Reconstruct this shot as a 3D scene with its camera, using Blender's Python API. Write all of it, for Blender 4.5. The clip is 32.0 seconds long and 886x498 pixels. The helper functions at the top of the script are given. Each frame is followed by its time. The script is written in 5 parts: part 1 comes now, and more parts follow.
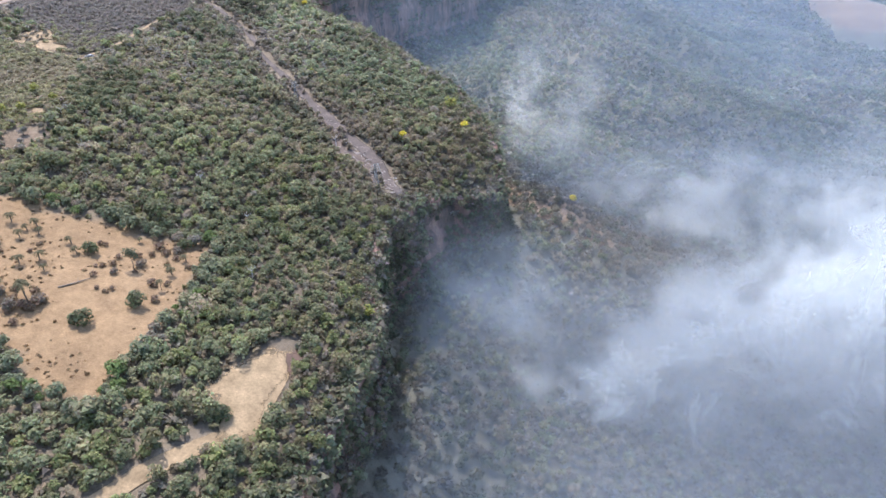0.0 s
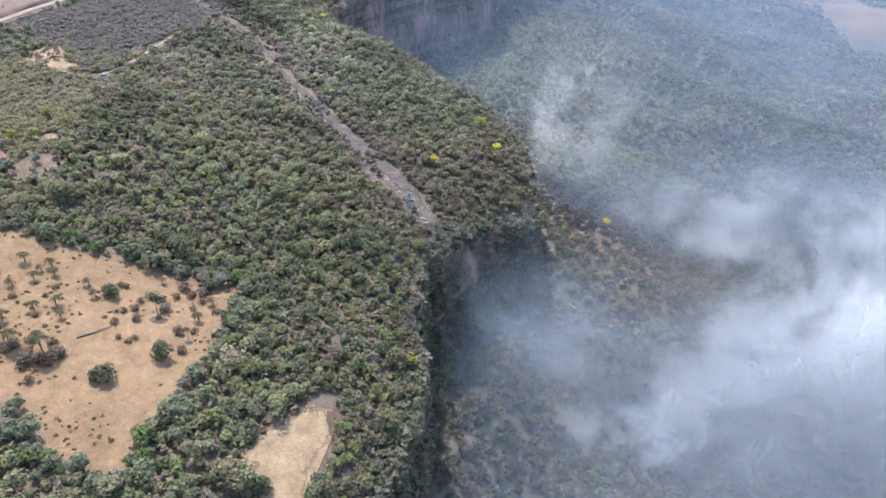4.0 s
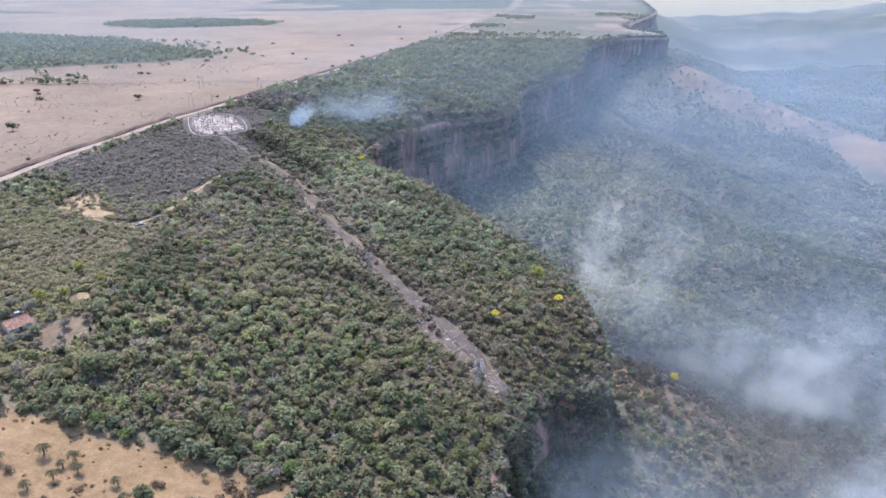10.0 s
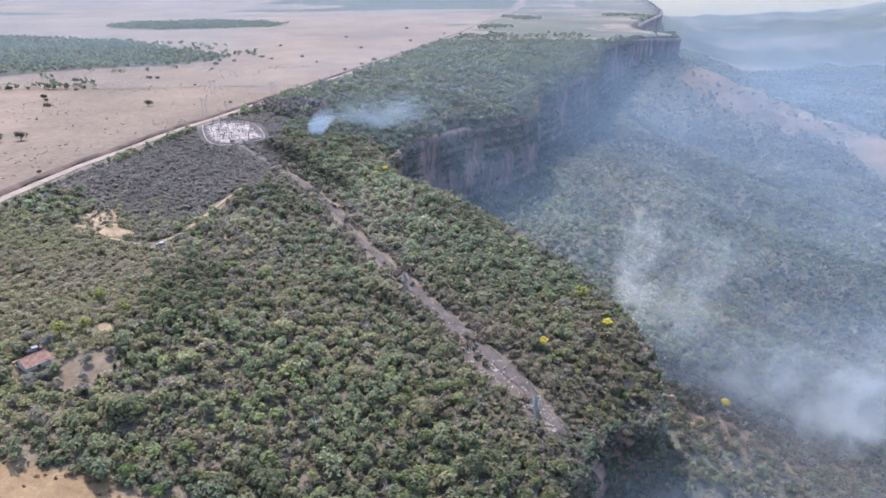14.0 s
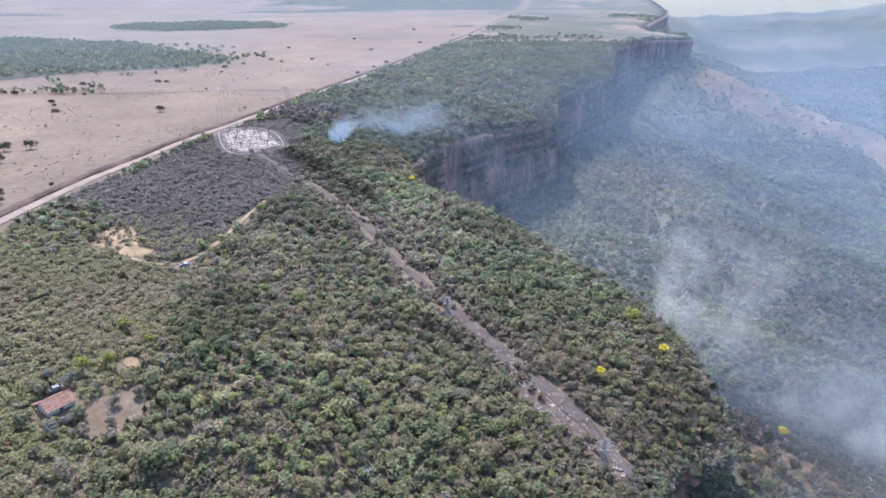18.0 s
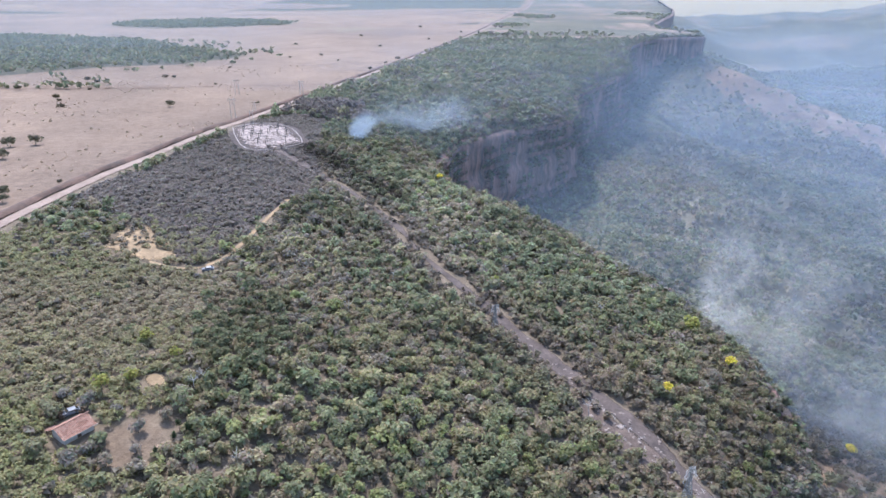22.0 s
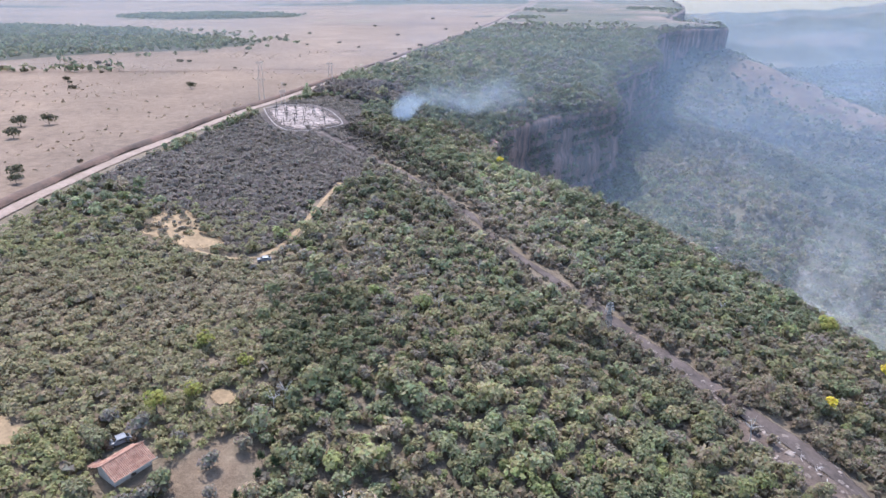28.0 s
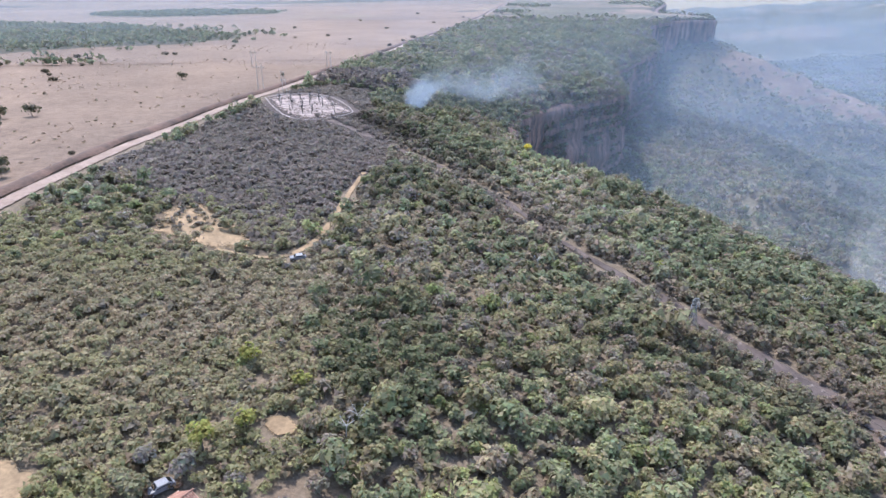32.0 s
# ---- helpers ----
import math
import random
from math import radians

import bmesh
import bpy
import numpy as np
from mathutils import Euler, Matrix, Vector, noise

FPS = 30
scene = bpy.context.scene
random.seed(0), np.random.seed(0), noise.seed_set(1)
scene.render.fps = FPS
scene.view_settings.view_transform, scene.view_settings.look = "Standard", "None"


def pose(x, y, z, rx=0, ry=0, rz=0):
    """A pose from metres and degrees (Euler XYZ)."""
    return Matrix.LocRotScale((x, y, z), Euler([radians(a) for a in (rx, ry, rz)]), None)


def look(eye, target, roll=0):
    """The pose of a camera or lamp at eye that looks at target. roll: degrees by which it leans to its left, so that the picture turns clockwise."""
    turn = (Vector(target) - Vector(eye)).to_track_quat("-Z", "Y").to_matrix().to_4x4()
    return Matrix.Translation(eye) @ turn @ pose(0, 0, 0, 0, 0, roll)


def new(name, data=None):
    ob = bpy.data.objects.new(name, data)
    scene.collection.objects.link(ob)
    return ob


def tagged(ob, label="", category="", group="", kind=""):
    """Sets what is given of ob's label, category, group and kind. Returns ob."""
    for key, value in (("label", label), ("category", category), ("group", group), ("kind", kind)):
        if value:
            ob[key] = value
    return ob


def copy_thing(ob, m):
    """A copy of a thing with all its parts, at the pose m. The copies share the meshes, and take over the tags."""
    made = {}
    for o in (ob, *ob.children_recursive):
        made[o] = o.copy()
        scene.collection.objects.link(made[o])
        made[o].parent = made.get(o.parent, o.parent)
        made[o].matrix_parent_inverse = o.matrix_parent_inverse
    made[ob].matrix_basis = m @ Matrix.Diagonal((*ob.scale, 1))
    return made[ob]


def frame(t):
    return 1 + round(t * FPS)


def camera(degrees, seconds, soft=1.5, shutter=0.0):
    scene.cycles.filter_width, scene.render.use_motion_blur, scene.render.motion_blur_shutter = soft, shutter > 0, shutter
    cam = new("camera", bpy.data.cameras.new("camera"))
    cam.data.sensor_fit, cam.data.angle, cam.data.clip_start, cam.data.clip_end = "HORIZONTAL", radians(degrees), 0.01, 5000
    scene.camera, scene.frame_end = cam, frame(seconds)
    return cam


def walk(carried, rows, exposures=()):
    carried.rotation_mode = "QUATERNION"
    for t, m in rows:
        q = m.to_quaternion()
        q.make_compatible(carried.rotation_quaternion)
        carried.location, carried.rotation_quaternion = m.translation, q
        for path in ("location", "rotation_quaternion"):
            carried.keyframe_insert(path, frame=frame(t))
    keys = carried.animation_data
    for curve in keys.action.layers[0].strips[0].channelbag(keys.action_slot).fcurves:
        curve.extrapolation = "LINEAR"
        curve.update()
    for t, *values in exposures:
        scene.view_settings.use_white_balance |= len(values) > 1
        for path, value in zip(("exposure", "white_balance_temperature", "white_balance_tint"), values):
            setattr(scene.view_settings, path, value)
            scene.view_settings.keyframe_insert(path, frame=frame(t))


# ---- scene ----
cam = camera(68.2, 32.0, soft=1.5)
METRES, EYE, TILT, LEAN, TURN = 220.0, 100.0, -32.0, 0.0, 0.0
ROWS = [
    (0.0, 0.0, 0.0, 0.0, 0.0, 0.0, -0.0),
    (0.5, -0.008, 0.0092, 0.006, 0.0, 0.0, 0.01),
    (1.0, -0.0163, 0.0178, 0.0123, -0.01, 0.0, 0.02),
    (1.5, -0.0245, 0.0269, 0.0188, -0.0, -0.01, -0.0),
    (2.0, -0.0331, 0.036, 0.0249, -0.01, -0.0, 0.01),
    (2.5, -0.0417, 0.0452, 0.0313, -0.02, -0.0, 0.02),
    (4.5, -0.0732, 0.0816, 0.0578, 0.1, 0.9, -0.02),
    (5.0, -0.0825, 0.0917, 0.0613, 0.09, 2.46, 0.03),
    (5.5, -0.091, 0.1008, 0.0685, 0.1, 4.27, -0.01),
    (6.0, -0.0988, 0.1092, 0.0764, 0.16, 5.92, -0.07),
    (6.5, -0.1074, 0.1186, 0.0827, 0.19, 7.25, -0.05),
    (7.0, -0.1161, 0.1281, 0.089, 0.24, 8.38, -0.03),
    (7.5, -0.1253, 0.1382, 0.0953, 0.28, 9.47, 0.0),
    (8.0, -0.1347, 0.1468, 0.1024, 0.28, 10.49, -0.05),
    (8.5, -0.1442, 0.1559, 0.1091, 0.29, 10.99, -0.01),
    (9.0, -0.1538, 0.165, 0.1158, 0.3, 11.01, -0.01),
    (9.5, -0.1634, 0.1738, 0.1227, 0.3, 11.01, -0.02),
    (10.0, -0.1729, 0.183, 0.1295, 0.32, 11.02, 0.0),
    (10.5, -0.1823, 0.1921, 0.1362, 0.33, 11.03, 0.01),
    (11.0, -0.1913, 0.2012, 0.1431, 0.35, 11.02, 0.01),
    (11.5, -0.2006, 0.21, 0.1495, 0.35, 11.03, 0.02),
    (12.0, -0.2099, 0.2191, 0.1559, 0.36, 11.03, 0.04),
    (12.5, -0.2194, 0.228, 0.1626, 0.37, 11.03, 0.05),
    (13.0, -0.2283, 0.2372, 0.1691, 0.41, 11.04, 0.07),
    (13.5, -0.2377, 0.2458, 0.1759, 0.42, 11.02, 0.09),
    (14.0, -0.2472, 0.2547, 0.1825, 0.43, 11.02, 0.1),
    (14.5, -0.2564, 0.2633, 0.1891, 0.43, 11.02, 0.1),
    (16.5, -0.2945, 0.3007, 0.2139, 0.49, 11.04, 0.1),
    (17.0, -0.3041, 0.3093, 0.2201, 0.48, 11.05, 0.11),
    (17.5, -0.3139, 0.3181, 0.2266, 0.46, 11.05, 0.11),
    (18.0, -0.3233, 0.327, 0.2327, 0.48, 11.07, 0.1),
    (18.5, -0.333, 0.3357, 0.2393, 0.48, 11.06, 0.11),
    (19.0, -0.3432, 0.3448, 0.246, 0.47, 11.03, 0.1),
    (19.5, -0.3525, 0.3547, 0.2512, 0.48, 11.0, 0.09),
    (20.0, -0.3614, 0.3662, 0.2528, 0.47, 11.04, 0.08),
    (20.5, -0.3699, 0.3787, 0.2535, 0.46, 11.04, 0.07),
    (21.0, -0.3793, 0.3918, 0.2541, 0.44, 11.05, 0.05),
    (21.5, -0.3887, 0.4051, 0.255, 0.44, 11.05, 0.04),
    (22.0, -0.3985, 0.4183, 0.256, 0.43, 11.05, 0.03),
    (22.5, -0.4087, 0.4318, 0.2574, 0.41, 11.03, 0.05),
    (23.0, -0.4191, 0.4457, 0.2587, 0.37, 11.03, 0.08),
    (23.5, -0.4296, 0.4597, 0.2603, 0.33, 11.03, 0.09),
    (24.0, -0.4408, 0.4737, 0.2617, 0.31, 11.04, 0.07),
    (24.5, -0.4522, 0.4874, 0.2629, 0.31, 11.06, 0.04),
    (25.0, -0.4639, 0.5011, 0.264, 0.3, 11.06, 0.01),
    (25.5, -0.4758, 0.5148, 0.2651, 0.3, 11.07, 0.0),
    (27.5, -0.5231, 0.57, 0.2707, 0.38, 10.97, -0.05),
    (28.0, -0.5356, 0.5841, 0.2716, 0.36, 11.0, -0.07),
    (28.5, -0.5477, 0.5979, 0.2728, 0.37, 10.98, -0.04),
    (29.0, -0.5596, 0.6118, 0.2743, 0.29, 10.95, 0.11),
    (29.5, -0.5717, 0.6259, 0.2756, 0.04, 10.95, 0.33),
    (30.0, -0.5837, 0.6399, 0.277, -0.26, 10.96, 0.58),
    (30.5, -0.5954, 0.654, 0.2784, -0.63, 10.93, 0.89),
    (31.0, -0.6072, 0.6684, 0.2796, -0.94, 10.93, 1.14),
    (31.5, -0.6196, 0.6827, 0.2819, -1.17, 10.92, 1.37),
    (32.0, -0.6297, 0.6927, 0.2863, -1.14, 10.92, 1.38),
]
walk(cam, [(t, pose(0, 0, EYE, TILT, LEAN, TURN) @ pose(METRES * x, METRES * y, METRES * z, 90 + pitch, roll, yaw)) for t, x, y, z, yaw, pitch, roll in ROWS],
     exposures=[(0.0, 1.49, 5960, 14.5), (8.0, 1.42, 5880, 14.8), (20.0, 1.4, 5720, 15.0), (32.0, 1.36, 5890, 16.5)])

# ---- sky, sun and exposure ----
SUN_AZ, SUN_EL = -24.0, 60.0
world = bpy.data.worlds.new("sky")
scene.world = world
world.use_nodes = True
wn = world.node_tree.nodes
sky = wn.new("ShaderNodeTexSky")
sky.sky_type, sky.sun_disc = "NISHITA", False
sky.sun_elevation, sky.sun_rotation = radians(SUN_EL), radians(SUN_AZ)
sky.dust_density, sky.air_density, sky.altitude = 3.0, 1.3, 600
world.node_tree.links.new(sky.outputs[0], wn["Background"].inputs[0])
wn["Background"].inputs[1].default_value = 0.15
sun = new("sun", bpy.data.lights.new("sun", "SUN"))
sun.data.energy, sun.data.angle, sun.data.color = 2.6, radians(0.6), (1.0, 0.95, 0.87)
sun.matrix_world = look((0, 0, 400), (-math.sin(radians(SUN_AZ)) * math.cos(radians(SUN_EL)), -math.cos(radians(SUN_AZ)) * math.cos(radians(SUN_EL)), 400 - math.sin(radians(SUN_EL))))
scene.cycles.transparent_max_bounces = 48
rng = np.random.default_rng(7)


# ---- materials ----
def material(name, rough=0.8, metal=0.0):
    m = bpy.data.materials.new(name)
    m.use_nodes = True
    n, l = m.node_tree.nodes, m.node_tree.links
    b = n["Principled BSDF"]
    b.inputs["Roughness"].default_value, b.inputs["Metallic"].default_value = rough, metal
    b.inputs["Specular IOR Level"].default_value = 0.25
    return m, n, l, b


def world_noise(n, l, scale, detail=5.0, rough=0.6, stretch=(1, 1, 1)):
    geo = n.new("ShaderNodeNewGeometry")
    mp = n.new("ShaderNodeMapping")
    mp.inputs["Scale"].default_value = stretch
    l.new(geo.outputs["Position"], mp.inputs[0])
    t = n.new("ShaderNodeTexNoise")
    t.inputs["Scale"].default_value, t.inputs["Detail"].default_value, t.inputs["Roughness"].default_value = scale, detail, rough
    l.new(mp.outputs[0], t.inputs["Vector"])
    return t.outputs["Fac"]


def ramp(n, l, fac, stops):
    r = n.new("ShaderNodeValToRGB")
    while len(r.color_ramp.elements) < len(stops):
        r.color_ramp.elements.new(0.5)
    for e, (p, c) in zip(r.color_ramp.elements, stops):
        e.position, e.color = p, (*c, 1) if len(c) == 3 else c
    l.new(fac, r.inputs[0])
    return r.outputs[0]


def mix(n, l, fac, a, b, how="MIX"):
    x = n.new("ShaderNodeMix")
    x.data_type, x.blend_type = "RGBA", how
    for sock, v in ((x.inputs[0], fac), (x.inputs[6], a), (x.inputs[7], b)):
        if isinstance(v, (int, float)):
            sock.default_value = v
        elif isinstance(v, tuple):
            sock.default_value = (*v, 1)
        else:
            l.new(v, sock)
    return x.outputs[2]


def bump(n, l, b, height, strength, dist):
    u = n.new("ShaderNodeBump")
    u.inputs["Strength"].default_value, u.inputs["Distance"].default_value = strength, dist
    l.new(height, u.inputs["Height"])
    l.new(u.outputs[0], b.inputs["Normal"])


def grainy(name, dark, light, scale, fine, rough=0.85, metal=0.0, depth=0.05, strength=0.6, stretch=(1, 1, 1)):
    """A surface whose colour wanders between two tones at two scales, with fine relief."""
    m, n, l, b = material(name, rough, metal)
    big = ramp(n, l, world_noise(n, l, scale, 6, 0.65, stretch), [(0.32, dark), (0.68, light)])
    small = ramp(n, l, world_noise(n, l, fine, 4, 0.7, stretch), [(0.3, (0.72, 0.72, 0.72)), (0.7, (1.18, 1.18, 1.18))])
    l.new(mix(n, l, 1.0, big, small, "MULTIPLY"), b.inputs["Base Color"])
    bump(n, l, b, world_noise(n, l, fine, 5), strength, depth)
    return m


def fray(m, scale=0.35):
    """Lets a laid patch end in a torn edge: it thins out where its own "core" runs out."""
    n, l = m.node_tree.nodes, m.node_tree.links
    a = n.new("ShaderNodeAttribute")
    a.attribute_name = "core"
    add = n.new("ShaderNodeMath")
    add.operation = "ADD"
    l.new(a.outputs["Fac"], add.inputs[0])
    l.new(world_noise(n, l, scale, 6, 0.7), add.inputs[1])
    cover = ramp(n, l, add.outputs[0], [(0.62, (0, 0, 0)), (0.82, (1, 1, 1))])
    cl, ms = n.new("ShaderNodeBsdfTransparent"), n.new("ShaderNodeMixShader")
    l.new(cover, ms.inputs[0])
    l.new(cl.outputs[0], ms.inputs[1])
    l.new(n["Principled BSDF"].outputs[0], ms.inputs[2])
    l.new(ms.outputs[0], n["Material Output"].inputs[0])


def leafy(name):
    """Foliage: each plant's own tint, with light passing through the leaves."""
    m, n, l, b = material(name, 0.7)
    b.inputs["Specular IOR Level"].default_value = 0.12
    a = n.new("ShaderNodeAttribute")
    a.attribute_name = "tint"
    v = ramp(n, l, world_noise(n, l, 1.7, 4, 0.7), [(0.3, (0.7, 0.72, 0.7)), (0.7, (1.25, 1.22, 1.15))])
    c = mix(n, l, 1.0, a.outputs["Color"], v, "MULTIPLY")
    l.new(c, b.inputs["Base Color"])
    tr = n.new("ShaderNodeBsdfTranslucent")
    l.new(c, tr.inputs[0])
    ms = n.new("ShaderNodeMixShader")
    ms.inputs[0].default_value = 0.5
    l.new(b.outputs[0], ms.inputs[1])
    l.new(tr.outputs[0], ms.inputs[2])
    l.new(ms.outputs[0], n["Material Output"].inputs[0])
    return m


def smoky(name, colour, scale, low, high, stretch=(1, 1, 1), forward=0.8, ragged=False):
    """Smoke: thin veils that scatter light, as dense as each sheet says and torn by noise; ragged ones fray towards their edge."""
    m, n, l, b = material(name)
    n.remove(b)
    a = n.new("ShaderNodeAttribute")
    a.attribute_name = "thickness"
    fac = world_noise(n, l, scale, 7, 0.64, stretch)
    if ragged:
        fac.node.inputs["Distortion"].default_value = 0.7
        steep = n.new("ShaderNodeMath")
        steep.operation, steep.inputs[1].default_value, steep.inputs[2].default_value = "MULTIPLY_ADD", 2.3, -0.65
        l.new(fac, steep.inputs[0])
        fac = steep.outputs[0]
        body = n.new("ShaderNodeAttribute")
        body.attribute_name = "body"
        add = n.new("ShaderNodeMath")
        add.operation, add.inputs[2].default_value = "MULTIPLY_ADD", 0.0
        l.new(body.outputs["Fac"], add.inputs[0])
        add.inputs[1].default_value = 0.34
        l.new(fac, add.inputs[2])
        fac = add.outputs[0]
    torn = ramp(n, l, fac, [(low, (0, 0, 0)), (high, (1, 1, 1))])
    mul = n.new("ShaderNodeMath")
    mul.operation = "MULTIPLY"
    l.new(a.outputs["Fac"], mul.inputs[0])
    l.new(torn, mul.inputs[1])
    d, tr, cl = n.new("ShaderNodeBsdfDiffuse"), n.new("ShaderNodeBsdfTranslucent"), n.new("ShaderNodeBsdfTransparent")
    for s in (d, tr):
        s.inputs[0].default_value = (*colour, 1)
    half, veil_mix = n.new("ShaderNodeMixShader"), n.new("ShaderNodeMixShader")
    half.inputs[0].default_value = forward
    l.new(d.outputs[0], half.inputs[1])
    l.new(tr.outputs[0], half.inputs[2])
    l.new(mul.outputs[0], veil_mix.inputs[0])
    l.new(cl.outputs[0], veil_mix.inputs[1])
    l.new(half.outputs[0], veil_mix.inputs[2])
    l.new(veil_mix.outputs[0], n["Material Output"].inputs[0])
    return m


def ground_material():
    m, n, l, b = material("dry_ground", 0.95)
    a = n.new("ShaderNodeAttribute")
    a.attribute_name = "tint"
    big = ramp(n, l, world_noise(n, l, 0.02, 7, 0.65), [(0.3, (0.8, 0.78, 0.76)), (0.7, (1.16, 1.15, 1.14))])
    mid = ramp(n, l, world_noise(n, l, 0.23, 7, 0.78), [(0.3, (0.66, 0.63, 0.6)), (0.7, (1.25, 1.24, 1.22))])
    fine = ramp(n, l, world_noise(n, l, 2.3, 4, 0.7), [(0.3, (0.82, 0.82, 0.8)), (0.7, (1.14, 1.14, 1.14))])
    wide = ramp(n, l, world_noise(n, l, 0.005, 5, 0.6, (1, 0.6, 1)), [(0.32, (0.8, 0.8, 0.82)), (0.68, (1.15, 1.12, 1.08))])
    c = mix(n, l, 1.0, a.outputs["Color"], big, "MULTIPLY")
    c = mix(n, l, 1.0, c, wide, "MULTIPLY")
    c = mix(n, l, 1.0, c, mid, "MULTIPLY")
    c = mix(n, l, 1.0, c, fine, "MULTIPLY")
    l.new(c, b.inputs["Base Color"])
    bump(n, l, b, world_noise(n, l, 0.6, 6, 0.7), 0.7, 0.8)
    return m


def cliff_material():
    m, n, l, b = material("sandstone_cliff", 0.9)
    streak = world_noise(n, l, 0.14, 7, 0.68, (1, 1, 0.14))
    c = ramp(n, l, streak, [(0.3, (0.06, 0.054, 0.052)), (0.46, (0.12, 0.092, 0.08)), (0.58, (0.26, 0.155, 0.125)), (0.8, (0.38, 0.27, 0.225))])
    v = ramp(n, l, world_noise(n, l, 0.9, 5, 0.7), [(0.3, (0.7, 0.7, 0.7)), (0.7, (1.2, 1.2, 1.2))])
    l.new(mix(n, l, 1.0, c, v, "MULTIPLY"), b.inputs["Base Color"])
    bump(n, l, b, world_noise(n, l, 0.5, 7, 0.7, (1, 1, 0.4)), 1.0, 1.2)
    return m


GROUND, CLIFF, LEAF = ground_material(), cliff_material(), leafy("foliage")
BARK = grainy("bark", (0.09, 0.075, 0.06), (0.2, 0.17, 0.14), 0.8, 6.0)
PALE_BARK = grainy("bleached_wood", (0.32, 0.3, 0.28), (0.55, 0.53, 0.5), 0.8, 6.0)
DIRT_ROAD = grainy("dirt_road", (0.18, 0.13, 0.1), (0.27, 0.205, 0.165), 0.12, 1.1)
BERM = grainy("road_bank", (0.045, 0.033, 0.027), (0.15, 0.09, 0.065), 0.1, 0.9)
GREY_SOIL = grainy("grey_soil", (0.05, 0.039, 0.034), (0.125, 0.098, 0.085), 0.16, 0.9)
SAND = grainy("pale_sand", (0.17, 0.12, 0.068), (0.31, 0.222, 0.128), 0.2, 1.4)
GRAVEL = grainy("white_gravel", (0.04, 0.032, 0.029), (0.4, 0.325, 0.29), 0.42, 2.0)
KERB = grainy("pale_kerb", (0.16, 0.135, 0.12), (0.34, 0.3, 0.28), 0.4, 2.0)
SCREE = grainy("pinkish_scree", (0.06, 0.044, 0.036), (0.15, 0.112, 0.09), 0.25, 1.6, 0.9, 0.0, 0.3, 1.0)
ROCK = grainy("pale_rubble", (0.11, 0.088, 0.075), (0.3, 0.25, 0.215), 0.5, 3.0)
TILE = grainy("clay_tile", (0.2, 0.095, 0.065), (0.46, 0.28, 0.205), 0.9, 3.0)
PLASTER = grainy("limewash", (0.42, 0.38, 0.32), (0.62, 0.58, 0.52), 0.8, 5.0)
DARK_WOOD = grainy("dark_timber", (0.035, 0.028, 0.022), (0.1, 0.075, 0.055), 1.0, 7.0)
STEEL = grainy("galvanised_steel", (0.17, 0.17, 0.165), (0.32, 0.32, 0.31), 0.9, 8.0, 0.55, 0.25, 0.005)
CONCRETE = grainy("concrete_post", (0.3, 0.29, 0.27), (0.45, 0.44, 0.42), 0.8, 6.0)
SOOT = grainy("sooty_steel", (0.03, 0.028, 0.027), (0.09, 0.085, 0.08), 0.8, 6.0, 0.7, 0.2)
CAR_WHITE = grainy("silver_car_paint", (0.15, 0.155, 0.165), (0.22, 0.225, 0.24), 0.5, 9.0, 0.3, 0.0, 0.002, 0.1)
RUBBER = grainy("tyre_rubber", (0.015, 0.015, 0.015), (0.035, 0.035, 0.035), 2.0, 15.0)
GLASS_DARK = grainy("tinted_glass", (0.012, 0.014, 0.016), (0.03, 0.034, 0.038), 1.0, 8.0, 0.12, 0.0, 0.001, 0.1)
SMOKE = smoky("white_smoke", (0.92, 0.9, 0.84), 0.045, 0.5, 1.1, (0.8, 1, 0.8), 0.6, True)
# haze tones: the veiling of distance is put into the tint of see-through sheets
HAZE = smoky("smoke_haze_sheet", (0.31, 0.415, 0.57), 0.007, 0.1, 0.62, (1, 1, 2))
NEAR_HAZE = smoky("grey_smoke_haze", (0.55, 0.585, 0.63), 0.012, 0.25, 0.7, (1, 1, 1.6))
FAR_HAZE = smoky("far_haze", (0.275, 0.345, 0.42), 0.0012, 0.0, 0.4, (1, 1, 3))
BLUE_SMOKE = smoky("blue_smoke", (0.63, 0.71, 0.8), 0.06, 0.42, 1.15, (0.7, 1, 1), 0.6, True)


for laid in (DIRT_ROAD, BERM, GREY_SOIL, SAND, GRAVEL, SCREE):
    fray(laid)


# ---- mesh helpers ----
def mesh_object(name, verts, faces, mat, parent=None, label="", smooth=False, **attrs):
    """One mesh from arrays: verts (n,3), faces (m,3) or (m,4); attrs: values a vertex, one or three each."""
    verts, faces = np.asarray(verts, np.float32), np.asarray(faces, np.int32)
    me = bpy.data.meshes.new(name)
    k = faces.shape[1]
    me.vertices.add(len(verts))
    me.vertices.foreach_set("co", verts.ravel())
    me.loops.add(faces.size)
    me.loops.foreach_set("vertex_index", faces.ravel())
    me.polygons.add(len(faces))
    me.polygons.foreach_set("loop_start", np.arange(0, faces.size, k, dtype=np.int32))
    if smooth:
        me.polygons.foreach_set("use_smooth", np.ones(len(faces), bool))
    for key, val in attrs.items():
        val = np.asarray(val, np.float32)
        if val.ndim == 1:
            me.attributes.new(key, "FLOAT", "POINT").data.foreach_set("value", val)
        else:
            me.attributes.new(key, "FLOAT_COLOR", "POINT").data.foreach_set("color", np.c_[val, np.ones(len(val), np.float32)].ravel())
    me.update()
    me.materials.append(mat)
    ob = new(name, me)
    if parent is not None:
        ob.parent = parent
    if label:
        ob["label"] = label
    return ob


